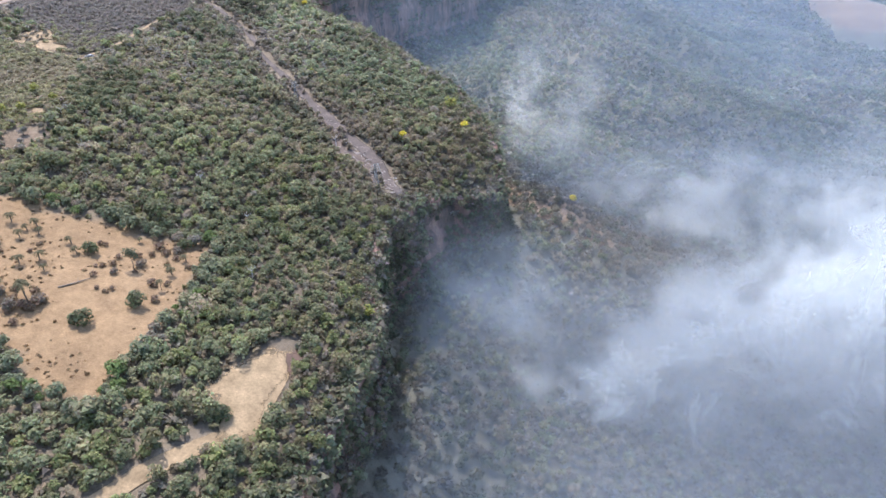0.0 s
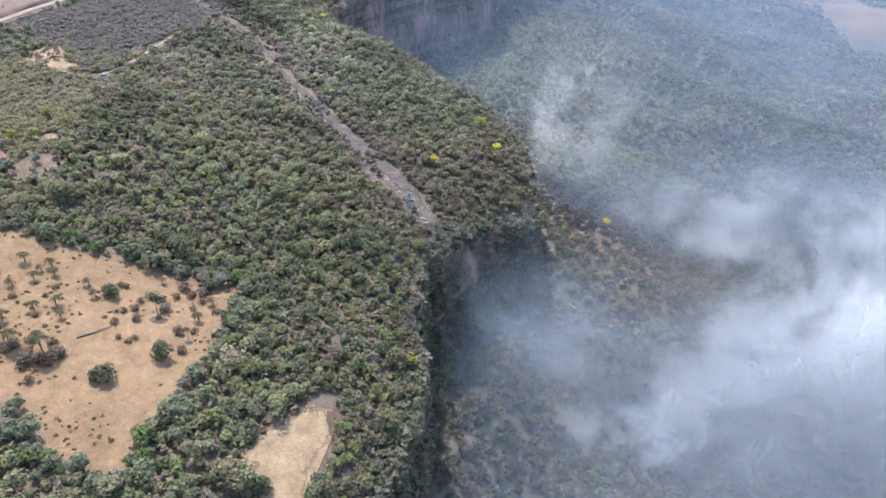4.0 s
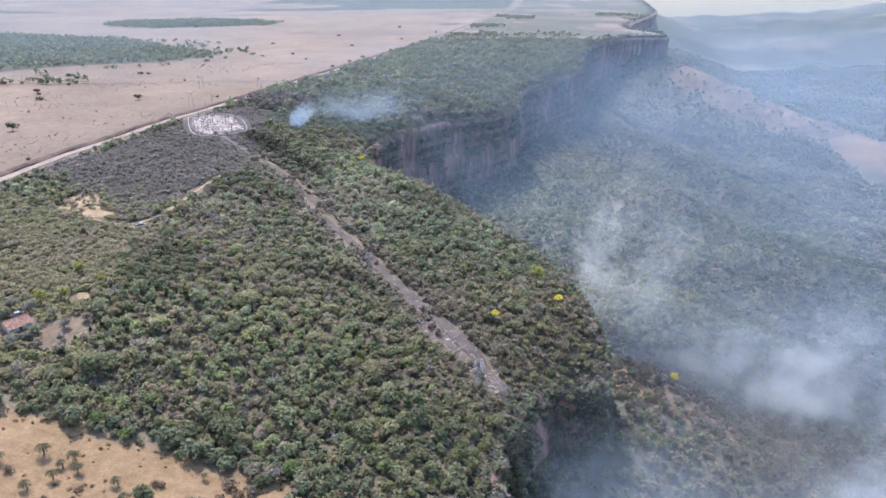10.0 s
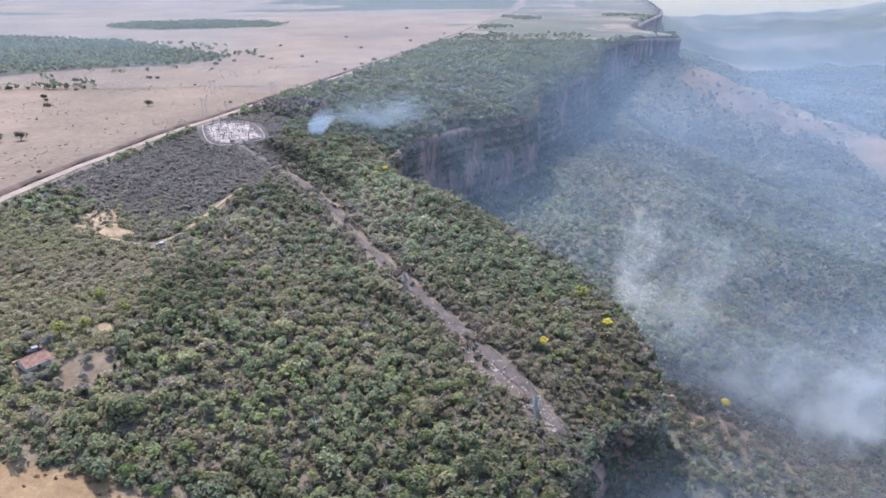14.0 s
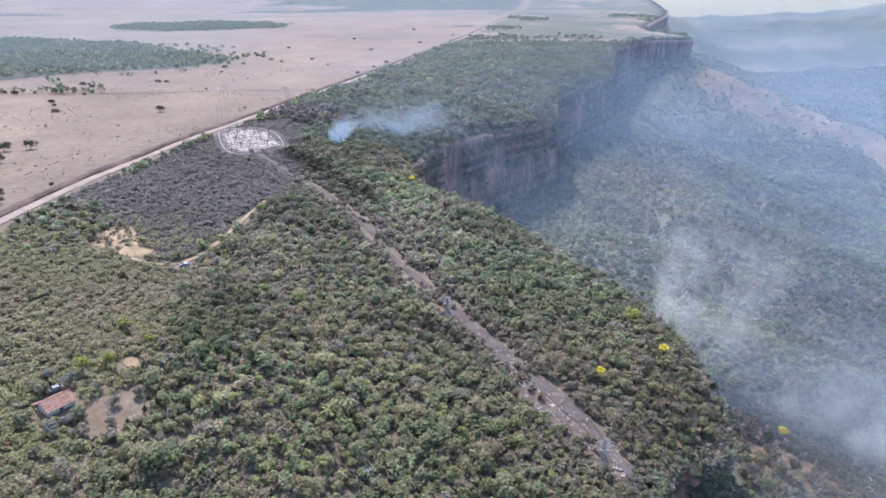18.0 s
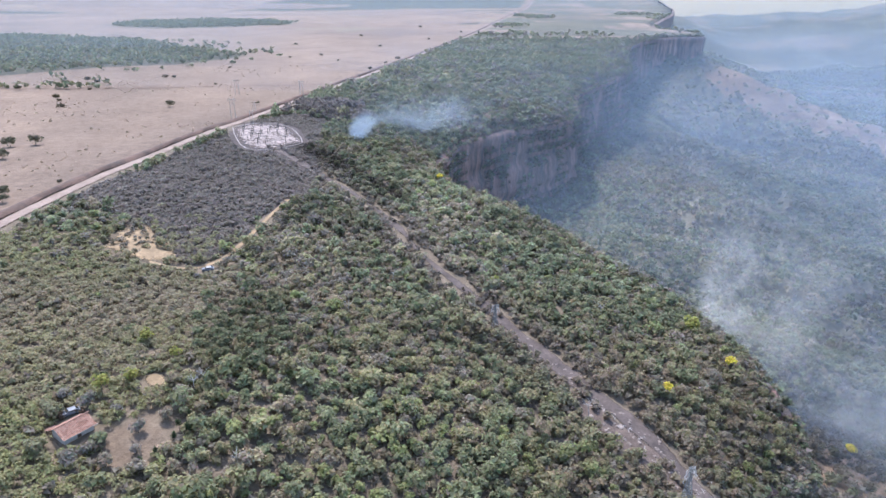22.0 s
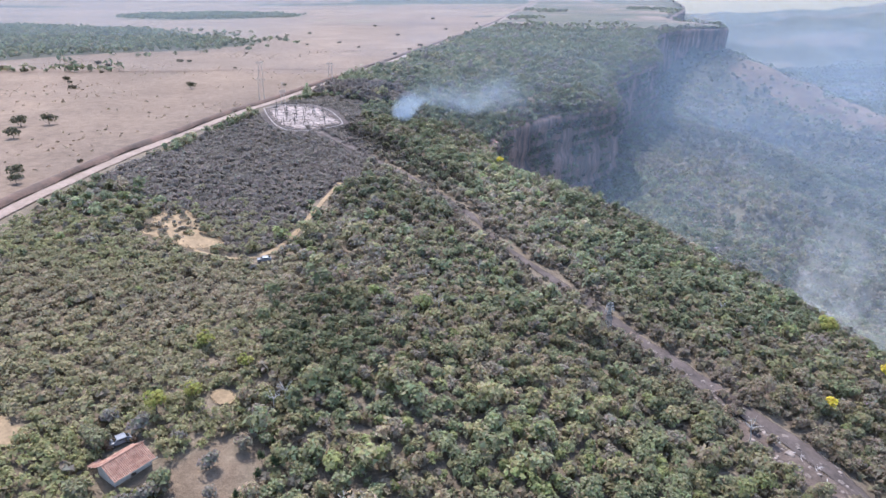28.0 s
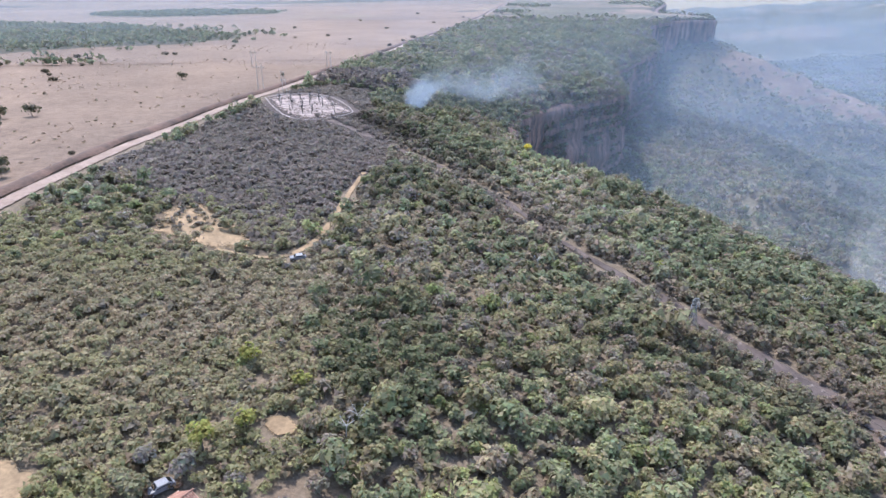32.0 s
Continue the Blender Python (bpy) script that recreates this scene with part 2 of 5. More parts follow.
def grid_faces(nu, nv):
    i = np.arange((nu - 1) * (nv - 1))
    a = (i // (nv - 1)) * nv + i % (nv - 1)
    return np.c_[a, a + nv, a + nv + 1, a + 1]


def part(name, bm, mat, parent=None, label="", smooth=False):
    me = bpy.data.meshes.new(name)
    bm.to_mesh(me)
    bm.free()
    me.materials.append(mat)
    if smooth:
        for p in me.polygons:
            p.use_smooth = True
    ob = new(name, me)
    if parent is not None:
        ob.parent = parent
    if label:
        ob["label"] = label
    return ob


def thing(name, m, label, category, group="", kind=""):
    ob = new(name)
    ob.matrix_basis = m
    return tagged(ob, label, category, group, kind)


# ---- the lie of the land ----
def smooth_line(pts, times=2):
    p = np.array(pts, float)
    for _ in range(times):
        q = np.empty((2 * len(p) - 2, 2))
        q[0::2], q[1::2] = 0.75 * p[:-1] + 0.25 * p[1:], 0.25 * p[:-1] + 0.75 * p[1:]
        p = np.vstack([p[:1], q, p[-1:]])
    return p


RIM = smooth_line([(-80, -300), (-75, -60), (-62, 20), (-47, 75), (-36, 105), (-29, 131), (-23, 161), (-28, 188), (-26, 213), (-15, 238), (-3, 261), (13, 268), (24, 276),
                   (24, 294), (21, 318), (13, 348), (1, 374), (-27, 409), (-52, 440), (-84, 459), (-98, 482), (-96, 520), (-82, 566), (-52, 608), (-18, 650), (14, 690), (30, 718), (34, 760), (44, 810), (60, 850),
                   (105, 930), (155, 1002), (166, 1090), (214, 1250), (270, 1360), (310, 1410), (405, 1430), (425, 1490), (380, 1700), (520, 2100), (760, 2700), (1000, 3500), (1300, 6500)])
ROAD = smooth_line([(-235, 60), (-250, 200), (-256, 300), (-256, 360), (-250, 420), (-234, 505), (-198, 660), (-120, 1020), (-10, 1580), (60, 2050), (353, 3697), (600, 5200)])
TRACK = smooth_line([(-184, 473), (-156, 439), (-133, 415), (-109, 383), (-102, 362), (-78, 328), (-58, 300), (-44, 282), (-29, 263), (-21, 246), (-15, 238)])
CHARRED = smooth_line([(-172, 487), (-159, 469), (-142, 447), (-126, 431), (-112, 418)])
FOOTPATH = smooth_line([(-161, 396), (-165, 362), (-168, 333), (-174, 320), (-182, 317), (-193, 320)])
DRIVE = smooth_line([(-96, 60), (-86, 78), (-75, 92), (-67, 102), (-58, 110), (-49, 115), (-46, 126), (-44, 138), (-45, 146)])


def line_distance(x, y, line):
    best = np.full(np.shape(x), 1e9)
    for (ax, ay), (bx, by) in zip(line[:-1], line[1:]):
        ux, uy = bx - ax, by - ay
        s = np.clip(((x - ax) * ux + (y - ay) * uy) / (ux * ux + uy * uy), 0, 1)
        best = np.minimum(best, (x - ax - s * ux) ** 2 + (y - ay - s * uy) ** 2)
    return np.sqrt(best)


def inside(x, y, poly):
    hit = np.zeros(np.shape(x), bool)
    for (ax, ay), (bx, by) in zip(poly, np.roll(poly, -1, axis=0)):
        if ay != by:
            hit ^= ((ay > y) != (by > y)) & (x < (bx - ax) * (y - ay) / (by - ay) + ax)
    return hit


PLATEAU = np.vstack([RIM, [(-9000, 6500), (-9000, -300)]])


def ease(v, a, b):
    s = np.clip((v - a) / (b - a), 0, 1)
    return s * s * (3 - 2 * s)


def waves(x, y, size, seed, octaves=4):
    """Smooth uneven ground: value noise in octaves, about -1 to 1."""
    total, amp, norm = np.zeros(np.shape(x)), 1.0, 0.0
    for o in range(octaves):
        u, v = x / size * 2 ** o + 13.7 * seed, y / size * 2 ** o - 7.3 * seed
        iu, iv = np.floor(u), np.floor(v)
        fu, fv = u - iu, v - iv
        fu, fv = fu * fu * (3 - 2 * fu), fv * fv * (3 - 2 * fv)

        def lattice(p, q):
            h = np.sin(p * 127.1 + q * 311.7 + seed * 74.7 + o * 17.3) * 43758.5453
            return 2 * (h - np.floor(h)) - 1

        total += amp * ((lattice(iu, iv) * (1 - fu) + lattice(iu + 1, iv) * fu) * (1 - fv) + (lattice(iu, iv + 1) * (1 - fu) + lattice(iu + 1, iv + 1) * fu) * fv)
        norm += amp
        amp *= 0.5
    return total / norm


def bump_at(x, y, cx, cy, r, h):
    return h * np.exp(-((x - cx) ** 2 + (y - cy) ** 2) / (r * r))


def far_hills(x, y):
    """Low hills that close the land all round."""
    return ease(np.hypot(x + 60, y - 90), 3000, 4600) * (1 + 0.3 * waves(x, y, 1500, 6, 3))


def plateau_height(x, y):
    h = -41 - 0.17 * x * (1 - 0.85 * ease(y, 850, 1350)) + 0.07 * y + 0.02 * np.maximum(0, y - 900)
    h = 23 - 6 * np.log1p(np.exp(np.clip((23 - h) / 6, -50, 50)))
    h = h + bump_at(x, y, -135, 265, 45, 5) + bump_at(x, y, -95, 205, 40, -4)
    h = np.maximum(h, -32) + waves(x, y, 60, 1) * 0.8 + 0.0115 * np.maximum(0, y - 450)
    return h + far_hills(x, y) * 62


def edge_drop(y):
    """How far the land bends down at the brink."""
    return 4 + 4 * ease(y, 440, 540) * (1 - 0.6 * ease(y, 850, 1100)) + 9 * np.exp(-((y - 272) / 22) ** 2)


def valley_height(x, y, d):
    h = -62 - 0.33 * d
    h = -175 + 14 * np.log1p(np.exp(np.clip((h + 175) / 14, -50, 50)))
    h = h + waves(x, y, 120, 2, 5) * 24 * ease(d, 10, 120)
    h = h + bump_at(x, y, 40, 205, 45, -10) + bump_at(x, y, 75, 322, 38, 9)
    spur = line_distance(x, y, np.array([(360, 1440), (450, 1410), (555, 1350), (630, 1285), (750, 1165), (870, 1075)]))
    h = h + np.exp(-(spur / 130) ** 2) * (52 - 0.06 * np.maximum(0, x - 400))
    far = ease(d, 500, 3200)
    u, v = 0.82 * x - 0.57 * y, 0.57 * x + 0.82 * y
    h = h + ease(d, 25, 150) * (waves(u * 0.3, v, 75, 9, 3) * 13 + 34 * ease(y, 350, 800) * waves(u * 0.3, v, 210, 10, 2))
    h = h + 120 * far_hills(x, y)
    return h + far * (215 + 75 * waves(x, y, 900, 5, 4)) + ease(d, 300, 900) * waves(x, y, 330, 8, 4) * 30


def height(x, y):
    x, y = np.asarray(x, float), np.asarray(y, float)
    d, flat = line_distance(x, y, RIM), inside(x, y, PLATEAU)
    top, low = plateau_height(x, y), valley_height(x, y, d)
    top = top - edge_drop(y) * np.exp(-d / 15)
    return top + (low - top) * ease(np.where(flat, -d, d), -3.6, -0.4)


def rooted(x, y):
    """Where a plant stands: on the land, and at the brink on its overhang."""
    h, d, flat = height(x, y), line_distance(x, y, RIM), inside(x, y, PLATEAU)
    return np.where((flat & (d < 5)) | (~flat & (d < 1.5)), plateau_height(x, y) - edge_drop(y) * np.exp(-d / 15) - 0.8, h)


def graded(knots):
    """Coordinates with a step that changes from stretch to stretch."""
    out = []
    for (a, step), (b, _) in zip(knots[:-1], knots[1:]):
        out += list(np.arange(a, b - 0.5 * step, step))
    return np.array(out + [knots[-1][0]])


PADDOCK = np.array([(-190, 203), (-152, 198), (-122, 195), (-99, 191), (-79, 189), (-79, 170), (-79, 152), (-83, 138), (-87, 117), (-103, 119), (-115, 133), (-124, 133), (-170, 138), (-215, 150)])
YARD = np.array([(-171, 232), (-164, 238), (-158, 244), (-152, 242), (-149, 235), (-154, 228), (-161, 222), (-166, 225)])
SCAR = np.array([(-51, 275), (-46, 278), (-36, 267), (-25, 255), (-19, 243), (-23, 240), (-31, 247), (-40, 257), (-49, 267)])
BARE = np.array([(-64, 128), (-50, 145), (-42, 147), (-41, 137), (-47, 126), (-46, 112), (-55, 109), (-57, 118)])
BURNT = np.array([(-246, 372), (-238, 420), (-228, 470), (-222, 540), (-196, 575), (-168, 545), (-166, 488), (-148, 436), (-158, 396), (-165, 362), (-168, 334), (-177, 324), (-186, 332), (-196, 346), (-212, 352), (-228, 362)])
COMPOUND = np.array([(-222, 520), (-215, 500), (-203, 474), (-192, 470), (-177, 488), (-175, 497), (-188, 526), (-202, 538), (-216, 534)])
CLEARING = np.array([(-214, 341), (-206, 349), (-198, 345), (-190, 335), (-184, 326), (-192, 319), (-203, 324), (-212, 326)])
WOOD = np.array([(-900, 640), (-640, 720), (-540, 800), (-470, 872), (-397, 909), (-352, 1000), (-400, 1060), (-452, 1113), (-540, 1210), (-612, 1296), (-766, 1376), (-1000, 1500), (-1500, 2000), (-2300, 2600), (-3000, 2600), (-1500, 900)])
FAR_WOOD = np.array([(-640, 1720), (-760, 1700), (-900, 1800), (-1000, 2050), (-800, 2200), (-560, 2100), (-480, 1900)])


def in_burnt(x, y):
    """The burnt land, with an uneven outline."""
    return inside(x + 9 * waves(x, y, 26, 25, 3), y + 9 * waves(x, y, 26, 26, 3), BURNT)


def road_side(x, y):
    """Metres west of the road (negative: east)."""
    return np.interp(y, ROAD[:, 1], ROAD[:, 0]) - x


gx = graded([(-4800, 200), (-2000, 60), (-700, 12), (-300, 4), (-120, 3), (60, 4), (220, 10), (700, 40), (1800, 120), (4800, 0)])
gy = graded([(-300, 20), (40, 4), (560, 6), (760, 12), (1600, 35), (2800, 80), (5000, 0)])
GX, GY = (v.ravel() for v in np.meshgrid(gx, gy, indexing="ij"))
GZ = height(GX, GY)
flat_land = inside(GX, GY, PLATEAU)
west = road_side(GX, GY)
tint = np.tile((0.16, 0.133, 0.1), (len(GX), 1))
tint[~flat_land] = (0.125, 0.12, 0.09)
shade = waves(GX, GY, 160, 11)


def paint(mask, colour):
    tint[mask] = colour


far_rim = flat_land & (GY > 1300) & (west < 0)
paint(far_rim, (0.175, 0.132, 0.1))
paint(far_rim & (shade < 0.0), (0.12, 0.1, 0.072))
paint(far_rim & (waves(GX, GY, 220, 16, 3) > 0.12), (0.085, 0.082, 0.055))
paint(flat_land & (west > 0), (0.164, 0.123, 0.093))
paint(flat_land & (west > 0) & (shade > 0.42) & (GY > 1300), (0.17, 0.14, 0.1))
paint(flat_land & (west <= 0) & (GX < -176) & (GY < 352), (0.13, 0.108, 0.08))
paint(in_burnt(GX, GY), (0.088, 0.074, 0.071))
paint(flat_land & (line_distance(GX, GY, CHARRED) < 9), (0.05, 0.043, 0.038))
paint(inside(GX, GY, PADDOCK), (0.222, 0.153, 0.088))
paint(inside(GX, GY, YARD) & (waves(GX, GY, 8, 36, 2) > -0.25), (0.155, 0.12, 0.088))
brown_spur = ~flat_land & ((GX - 90) ** 2 / 60 ** 2 + (GY - 320) ** 2 / 30 ** 2 < 1)
paint(brown_spur, (0.22, 0.155, 0.1))
paint(inside(GX, GY, WOOD) | inside(GX, GY, FAR_WOOD), (0.06, 0.06, 0.04))
far_bands = flat_land & (GY > 1750) & (waves(GX * 0.3, GY, 560, 14, 3) > 0.1 - 0.3 * ease(GY, 2600, 3600))
paint(far_bands & (west > 40), (0.055, 0.06, 0.04))
spur_line = np.array([(500, 1365), (555, 1325), (630, 1250), (730, 1150)])
paint(~flat_land & (line_distance(GX, GY, spur_line) < 74 + 75 * waves(GX, GY, 60, 12, 3)), (0.18, 0.136, 0.1))
wide_valley = ~flat_land & ((GX > 800) | (GY > 1450))
paint(wide_valley, (0.07, 0.074, 0.052))
paint(wide_valley & (waves(GX, GY, 240, 17, 3) > 0.25), (0.13, 0.11, 0.08))
tagged(mesh_object("ground", np.c_[GX, GY, GZ], grid_faces(len(gx), len(gy)), GROUND, smooth=True, tint=tint), "dry tableland and wooded valley floor below the cliff", "ground", kind="structure")

# the cliff: a rough wall of sandstone that stands just outside the edge
seg = np.r_[0, np.cumsum(np.hypot(*np.diff(RIM, axis=0).T))]
run = np.concatenate([np.arange(0, np.interp(2000, RIM[:, 1], seg), 3.0), np.arange(np.interp(2000, RIM[:, 1], seg), seg[-1] - 1500, 40.0)])
cx, cy = np.interp(run, seg, RIM[:, 0]), np.interp(run, seg, RIM[:, 1])
tx, ty = np.gradient(cx), np.gradient(cy)
ln = np.hypot(tx, ty)
ox, oy = ty / ln, -tx / ln
levels = np.r_[0.0, np.linspace(0.015, 1, 25)]
top = plateau_height(cx, cy) - edge_drop(cy) - 0.4
CV = []
for k in levels:
    along = waves(run, np.full_like(run, k * 3.0), 14, 21, 4) * 3.2 + waves(run, np.full_like(run, k * 9.0), 45, 22, 3) * 3.0
    ledge = 1.3 * math.sin(k * 14.0) + 0.8 * math.sin(k * 31.0)
    out = np.maximum(2.0, 2.9 + 4.5 * k ** 1.6 + 0.8 * along + ledge) if k > 0 else np.full_like(run, -4.6)
    CV.append(np.c_[cx + ox * out, cy + oy * out, top + k * (-72 - top) + waves(run, np.full_like(run, k * 40), 6, 23, 2) * 0.5])
CV = np.stack(CV, 1)
tagged(mesh_object("cliff", CV.reshape(-1, 3), grid_faces(len(run), len(levels)), CLIFF), "sheer reddish sandstone cliff with dark vertical water streaks", "cliff", kind="structure")


def ribbon(name, line, width, mat, lift, wobble, crown=0.0, step=4.0, offset=0.0, firm=1.3):
    """A strip of worn ground that follows the land."""
    s = np.r_[0, np.cumsum(np.hypot(*np.diff(line, axis=0).T))]
    r = np.arange(0, s[-1], step)
    x, y = np.interp(r, s, line[:, 0]), np.interp(r, s, line[:, 1])
    ux, uy = np.gradient(x), np.gradient(y)
    n = np.hypot(ux, uy)
    nx, ny = uy / n, -ux / n
    rows = []
    core = []
    for k in np.linspace(-1, 1, 7):
        core.append(np.full(len(r), firm * (1 - abs(k) ** (3 if firm > 1 else 1.6))))
        w = offset + k * 0.5 * width * (1 + wobble * waves(r, np.full_like(r, 3.0 * np.sign(k)), 14, 31, 3))
        px, py = x + nx * w, y + ny * w
        rows.append(np.c_[px, py, height(px, py) + lift + crown * (1 - k * k)])
    rows = np.stack(rows, 1)
    return mesh_object(name, rows.reshape(-1, 3), grid_faces(len(r), 7), mat, smooth=True, core=np.stack(core, 1).ravel())


tagged(ribbon("road", ROAD, 5.6, DIRT_ROAD, 0.3, 0.12, 0.15), "straight pale dirt road along the edge of the tableland", "road", kind="structure")
tagged(ribbon("road_bank", ROAD[:-1], 5.4, BERM, 0.3, 0.6, 1.5, offset=-5.6), "dark scorched earth bank beside the dirt road", "bank", kind="structure")
tagged(ribbon("field_track", smooth_line([(-640, 690), (-420, 700), (-375, 697), (-280, 709), (-225, 717), (-187, 722)]), 2.6, BERM, 0.25, 0.6), "dark narrow track across the dry plain", "track", kind="structure")
tagged(ribbon("track", TRACK[:len(TRACK) // 2 + 1], 4.2, GREY_SOIL, 0.25, 0.9, 0.0, 3.0, firm=0.7), "narrow grey dirt track leaving the gravel yard", "track", kind="structure")
tagged(ribbon("track", TRACK[len(TRACK) // 2:], 9.0, GREY_SOIL, 0.25, 0.9, 0.0, 3.0, firm=0.75), "grey cleared strip under the power line", "track", kind="structure")
tagged(ribbon("footpath", FOOTPATH, 1.9, SAND, 0.25, 0.5, 0.0, 3.0), "narrow sandy footpath winding through burnt scrub", "path", kind="structure")
tagged(ribbon("driveway", DRIVE, 5.0, SAND, 0.25, 0.4, 0.0, 3.0), "sandy dirt track near the edge of the cliff", "path", kind="structure")


def patch(name, poly, mat, lift, rough=0.2, mound=0.0):
    """A patch of bare ground of an uneven outline."""
    p = smooth_line(np.vstack([poly, poly[:1]]), 3)[:-1]
    c = p.mean(0)
    s = np.linspace(0.0, 1.0, 8)
    a = np.arange(len(p))
    edge = 1 + rough * waves(p[:, 0], p[:, 1], 7, 33, 3)
    rows = []
    core = np.tile(0.8 * (1 - s ** 1.7), len(a) + 1)
    for k in s:
        q = c + (p - c) * (k * edge * 1.08)[:, None]
        rows.append(np.c_[q, height(q[:, 0], q[:, 1]) + lift + mound * (1 - k)])
    v = np.stack(rows, 1)
    v = np.concatenate([v, v[:1]], 0)
    return mesh_object(name, v.reshape(-1, 3), grid_faces(len(a) + 1, len(s)), mat, smooth=True, core=core)


tagged(patch("sand_clearing", CLEARING, SAND, 0.3, 0.45), "bare pale sand clearing in the scrub", "clearing", kind="structure")
tagged(patch("bare_ground", BARE, SAND, 0.3), "bare sandy lot beside the dirt track", "clearing", kind="structure")
tagged(patch("scree", SCAR, SCREE, 0.2, 0.35), "pinkish scree of broken rock and dead branches", "scree", kind="structure")
tagged(patch("ash_patch", np.array([(-45, 143), (-40.5, 146), (-38, 140), (-39, 132), (-43, 134)]), BERM, 0.36, 0.35), "dark burnt patch on bare ground", "ash", kind="structure")
tagged(patch("bare_soil", np.array([(-165.5, 254.5), (-162, 255.5), (-160.5, 252), (-163, 250.5), (-165.5, 251.5)]), SAND, 0.3, 0.5), "small patch of orange bare soil", "soil", kind="structure")
tagged(patch("bare_soil", np.array([(-207, 243), (-199, 244), (-193, 239), (-196, 233), (-205, 234)]), SAND, 0.3, 0.4), "patch of pale bare soil in the scrub", "soil", kind="structure")
tagged(patch("gravel_yard", COMPOUND, GRAVEL, 0.4), "white gravel yard beside the dirt road", "yard", kind="structure")


# ---- foliage ----
GREEN, OLIVE, DRY, GREY, LIME, YELLOW = (0.194, 0.212, 0.138), (0.236, 0.228, 0.145), (0.25, 0.218, 0.166), (0.222, 0.204, 0.18), (0.22, 0.242, 0.125), (0.6, 0.51, 0.08)


def leaves(pos, rad, tall, tints, quads, size, seed, vary=1.0):
    """Crowns of many small leaf clumps: for each plant a few lobes, each a shell of tilted leaf clumps. Returns verts, faces, tints."""
    r = np.random.default_rng(seed)
    n, lobes = len(pos), 7
    lobe = r.normal(size=(n, lobes, 3))
    lobe /= np.linalg.norm(lobe, axis=2, keepdims=True)
    lobe *= r.uniform(0.3, 0.7, (n, lobes, 1))
    lobe[:, :, 2] = np.abs(lobe[:, :, 2]) * 0.8
    which = r.integers(0, lobes, (n, quads))
    u = r.normal(size=(n, quads, 3))
    u[:, :, 2] = u[:, :, 2] * 0.8 + 0.45
    u /= np.linalg.norm(u, axis=2, keepdims=True)
    lr = r.uniform(0.34, 0.58, (n, lobes))
    c = np.take_along_axis(lobe, which[:, :, None], 1) + u * (np.take_along_axis(lr, which, 1) * r.uniform(0.75, 1.08, (n, quads)))[:, :, None]
    nrm = u + r.normal(size=u.shape) * 0.45 + np.array((0, 0, 0.45))
    nrm /= np.linalg.norm(nrm, axis=2, keepdims=True)
    a = np.cross(nrm, r.normal(size=u.shape))
    a /= np.linalg.norm(a, axis=2, keepdims=True) + 1e-9
    b = np.cross(nrm, a)
    scale = np.stack([rad, rad, tall], 1)[:, None, :]
    s = ((rad ** 0.6 * 1.4)[:, None] * size * r.uniform(0.6, 1.35, (n, quads)))[:, :, None]
    centre = pos[:, None, :] + c * scale
    k = r.uniform(0.5, 1.0, (n, quads, 3, 1))
    corner = np.stack([a * 1.15, -a * 0.6 + b, -a * 0.6 - b], 2) * k
    v = centre[:, :, None, :] + corner * s[:, :, None, :] * 0.72
    t = tints[:, None, :] * (1 + vary * r.uniform(-0.2, 0.22, (n, quads, 1)))
    t = np.clip(t * (1 + vary * r.normal(size=(n, quads, 3)) * 0.06), 0.01, 0.8)
    t = np.repeat(t[:, :, None, :], 3, 2)
    return v.reshape(-1, 3), np.arange(n * quads * 3).reshape(-1, 3), t.reshape(-1, 3)


def scatter(x0, x1, y0, y1, step, seed):
    r = np.random.default_rng(seed)
    gx, gy = np.meshgrid(np.arange(x0, x1, step), np.arange(y0, y1, step))
    x = gx.ravel() + r.uniform(-0.5, 0.5, gx.size) * step
    y = gy.ravel() + r.uniform(-0.5, 0.5, gx.size) * step
    return x, y


def blend(kinds, weights, n, r):
    w = np.cumsum(weights, axis=1) / np.sum(weights, axis=1, keepdims=True)
    i = (r.random((n, 1)) > w[:, :-1]).sum(1)
    return np.array(kinds)[i], i


def wood(name, x, y, rad, tall, tints, quads, size, seed, label, lift=0.35, vary=1.0):
    rise = np.random.default_rng(seed + 1).uniform(-0.1, 0.65, len(x)) * rad
    # near crowns warmer than far ones: bluish haze put into the leaf tint
    tints = tints * (1 + np.array((0.08, 0.035, -0.06)) * (1 - ease(y, 260, 380))[:, None])
    pos = np.c_[x, y, rooted(x, y) + tall * lift + rise]
    v, f, t = leaves(pos, rad, tall, tints, quads, size, seed, vary)
    return tagged(mesh_object(name, v, f, LEAF, tint=t), label, "forest", kind="stuff")


def clear_of(x, y):
    """Where the plateau's woods may stand."""
    ok = inside(x, y, PLATEAU) | (line_distance(x, y, RIM) < 0.8)
    ok &= (road_side(x, y) < -8) & (line_distance(x, y, TRACK) > 4.0 + 0.8 * ease(-y, -375, -330) + 1.2 * waves(x, y, 12, 46, 2)) & (line_distance(x, y, DRIVE) > 3.0) & (line_distance(x, y, FOOTPATH) > 2.1) & (np.hypot(x + 163.5, y - 252.8) > 3.5) & (np.hypot(x + 200, y - 238.5) > 5.5)
    ok &= line_distance(x, y, np.vstack([COMPOUND, COMPOUND[:1]])) > 5.0
    ok &= ~(inside(x, y, SCAR) & (waves(x, y, 7, 50, 2) > -0.25))
    for poly in (PADDOCK, BARE, COMPOUND):
        ok &= ~inside(x, y, poly)
    ok &= ~((inside(x, y, YARD) | inside(x, y, CLEARING)) & (waves(x, y, 9, 47, 2) > -0.3))
    return ok & (np.hypot(x + 173.8, y - 233.0) > 6.0) & (np.hypot(x + 177, y - 238.5) > 3.4) & (np.hypot(x + 171.5, y - 318.5) > 4.0)


r = np.random.default_rng(3)
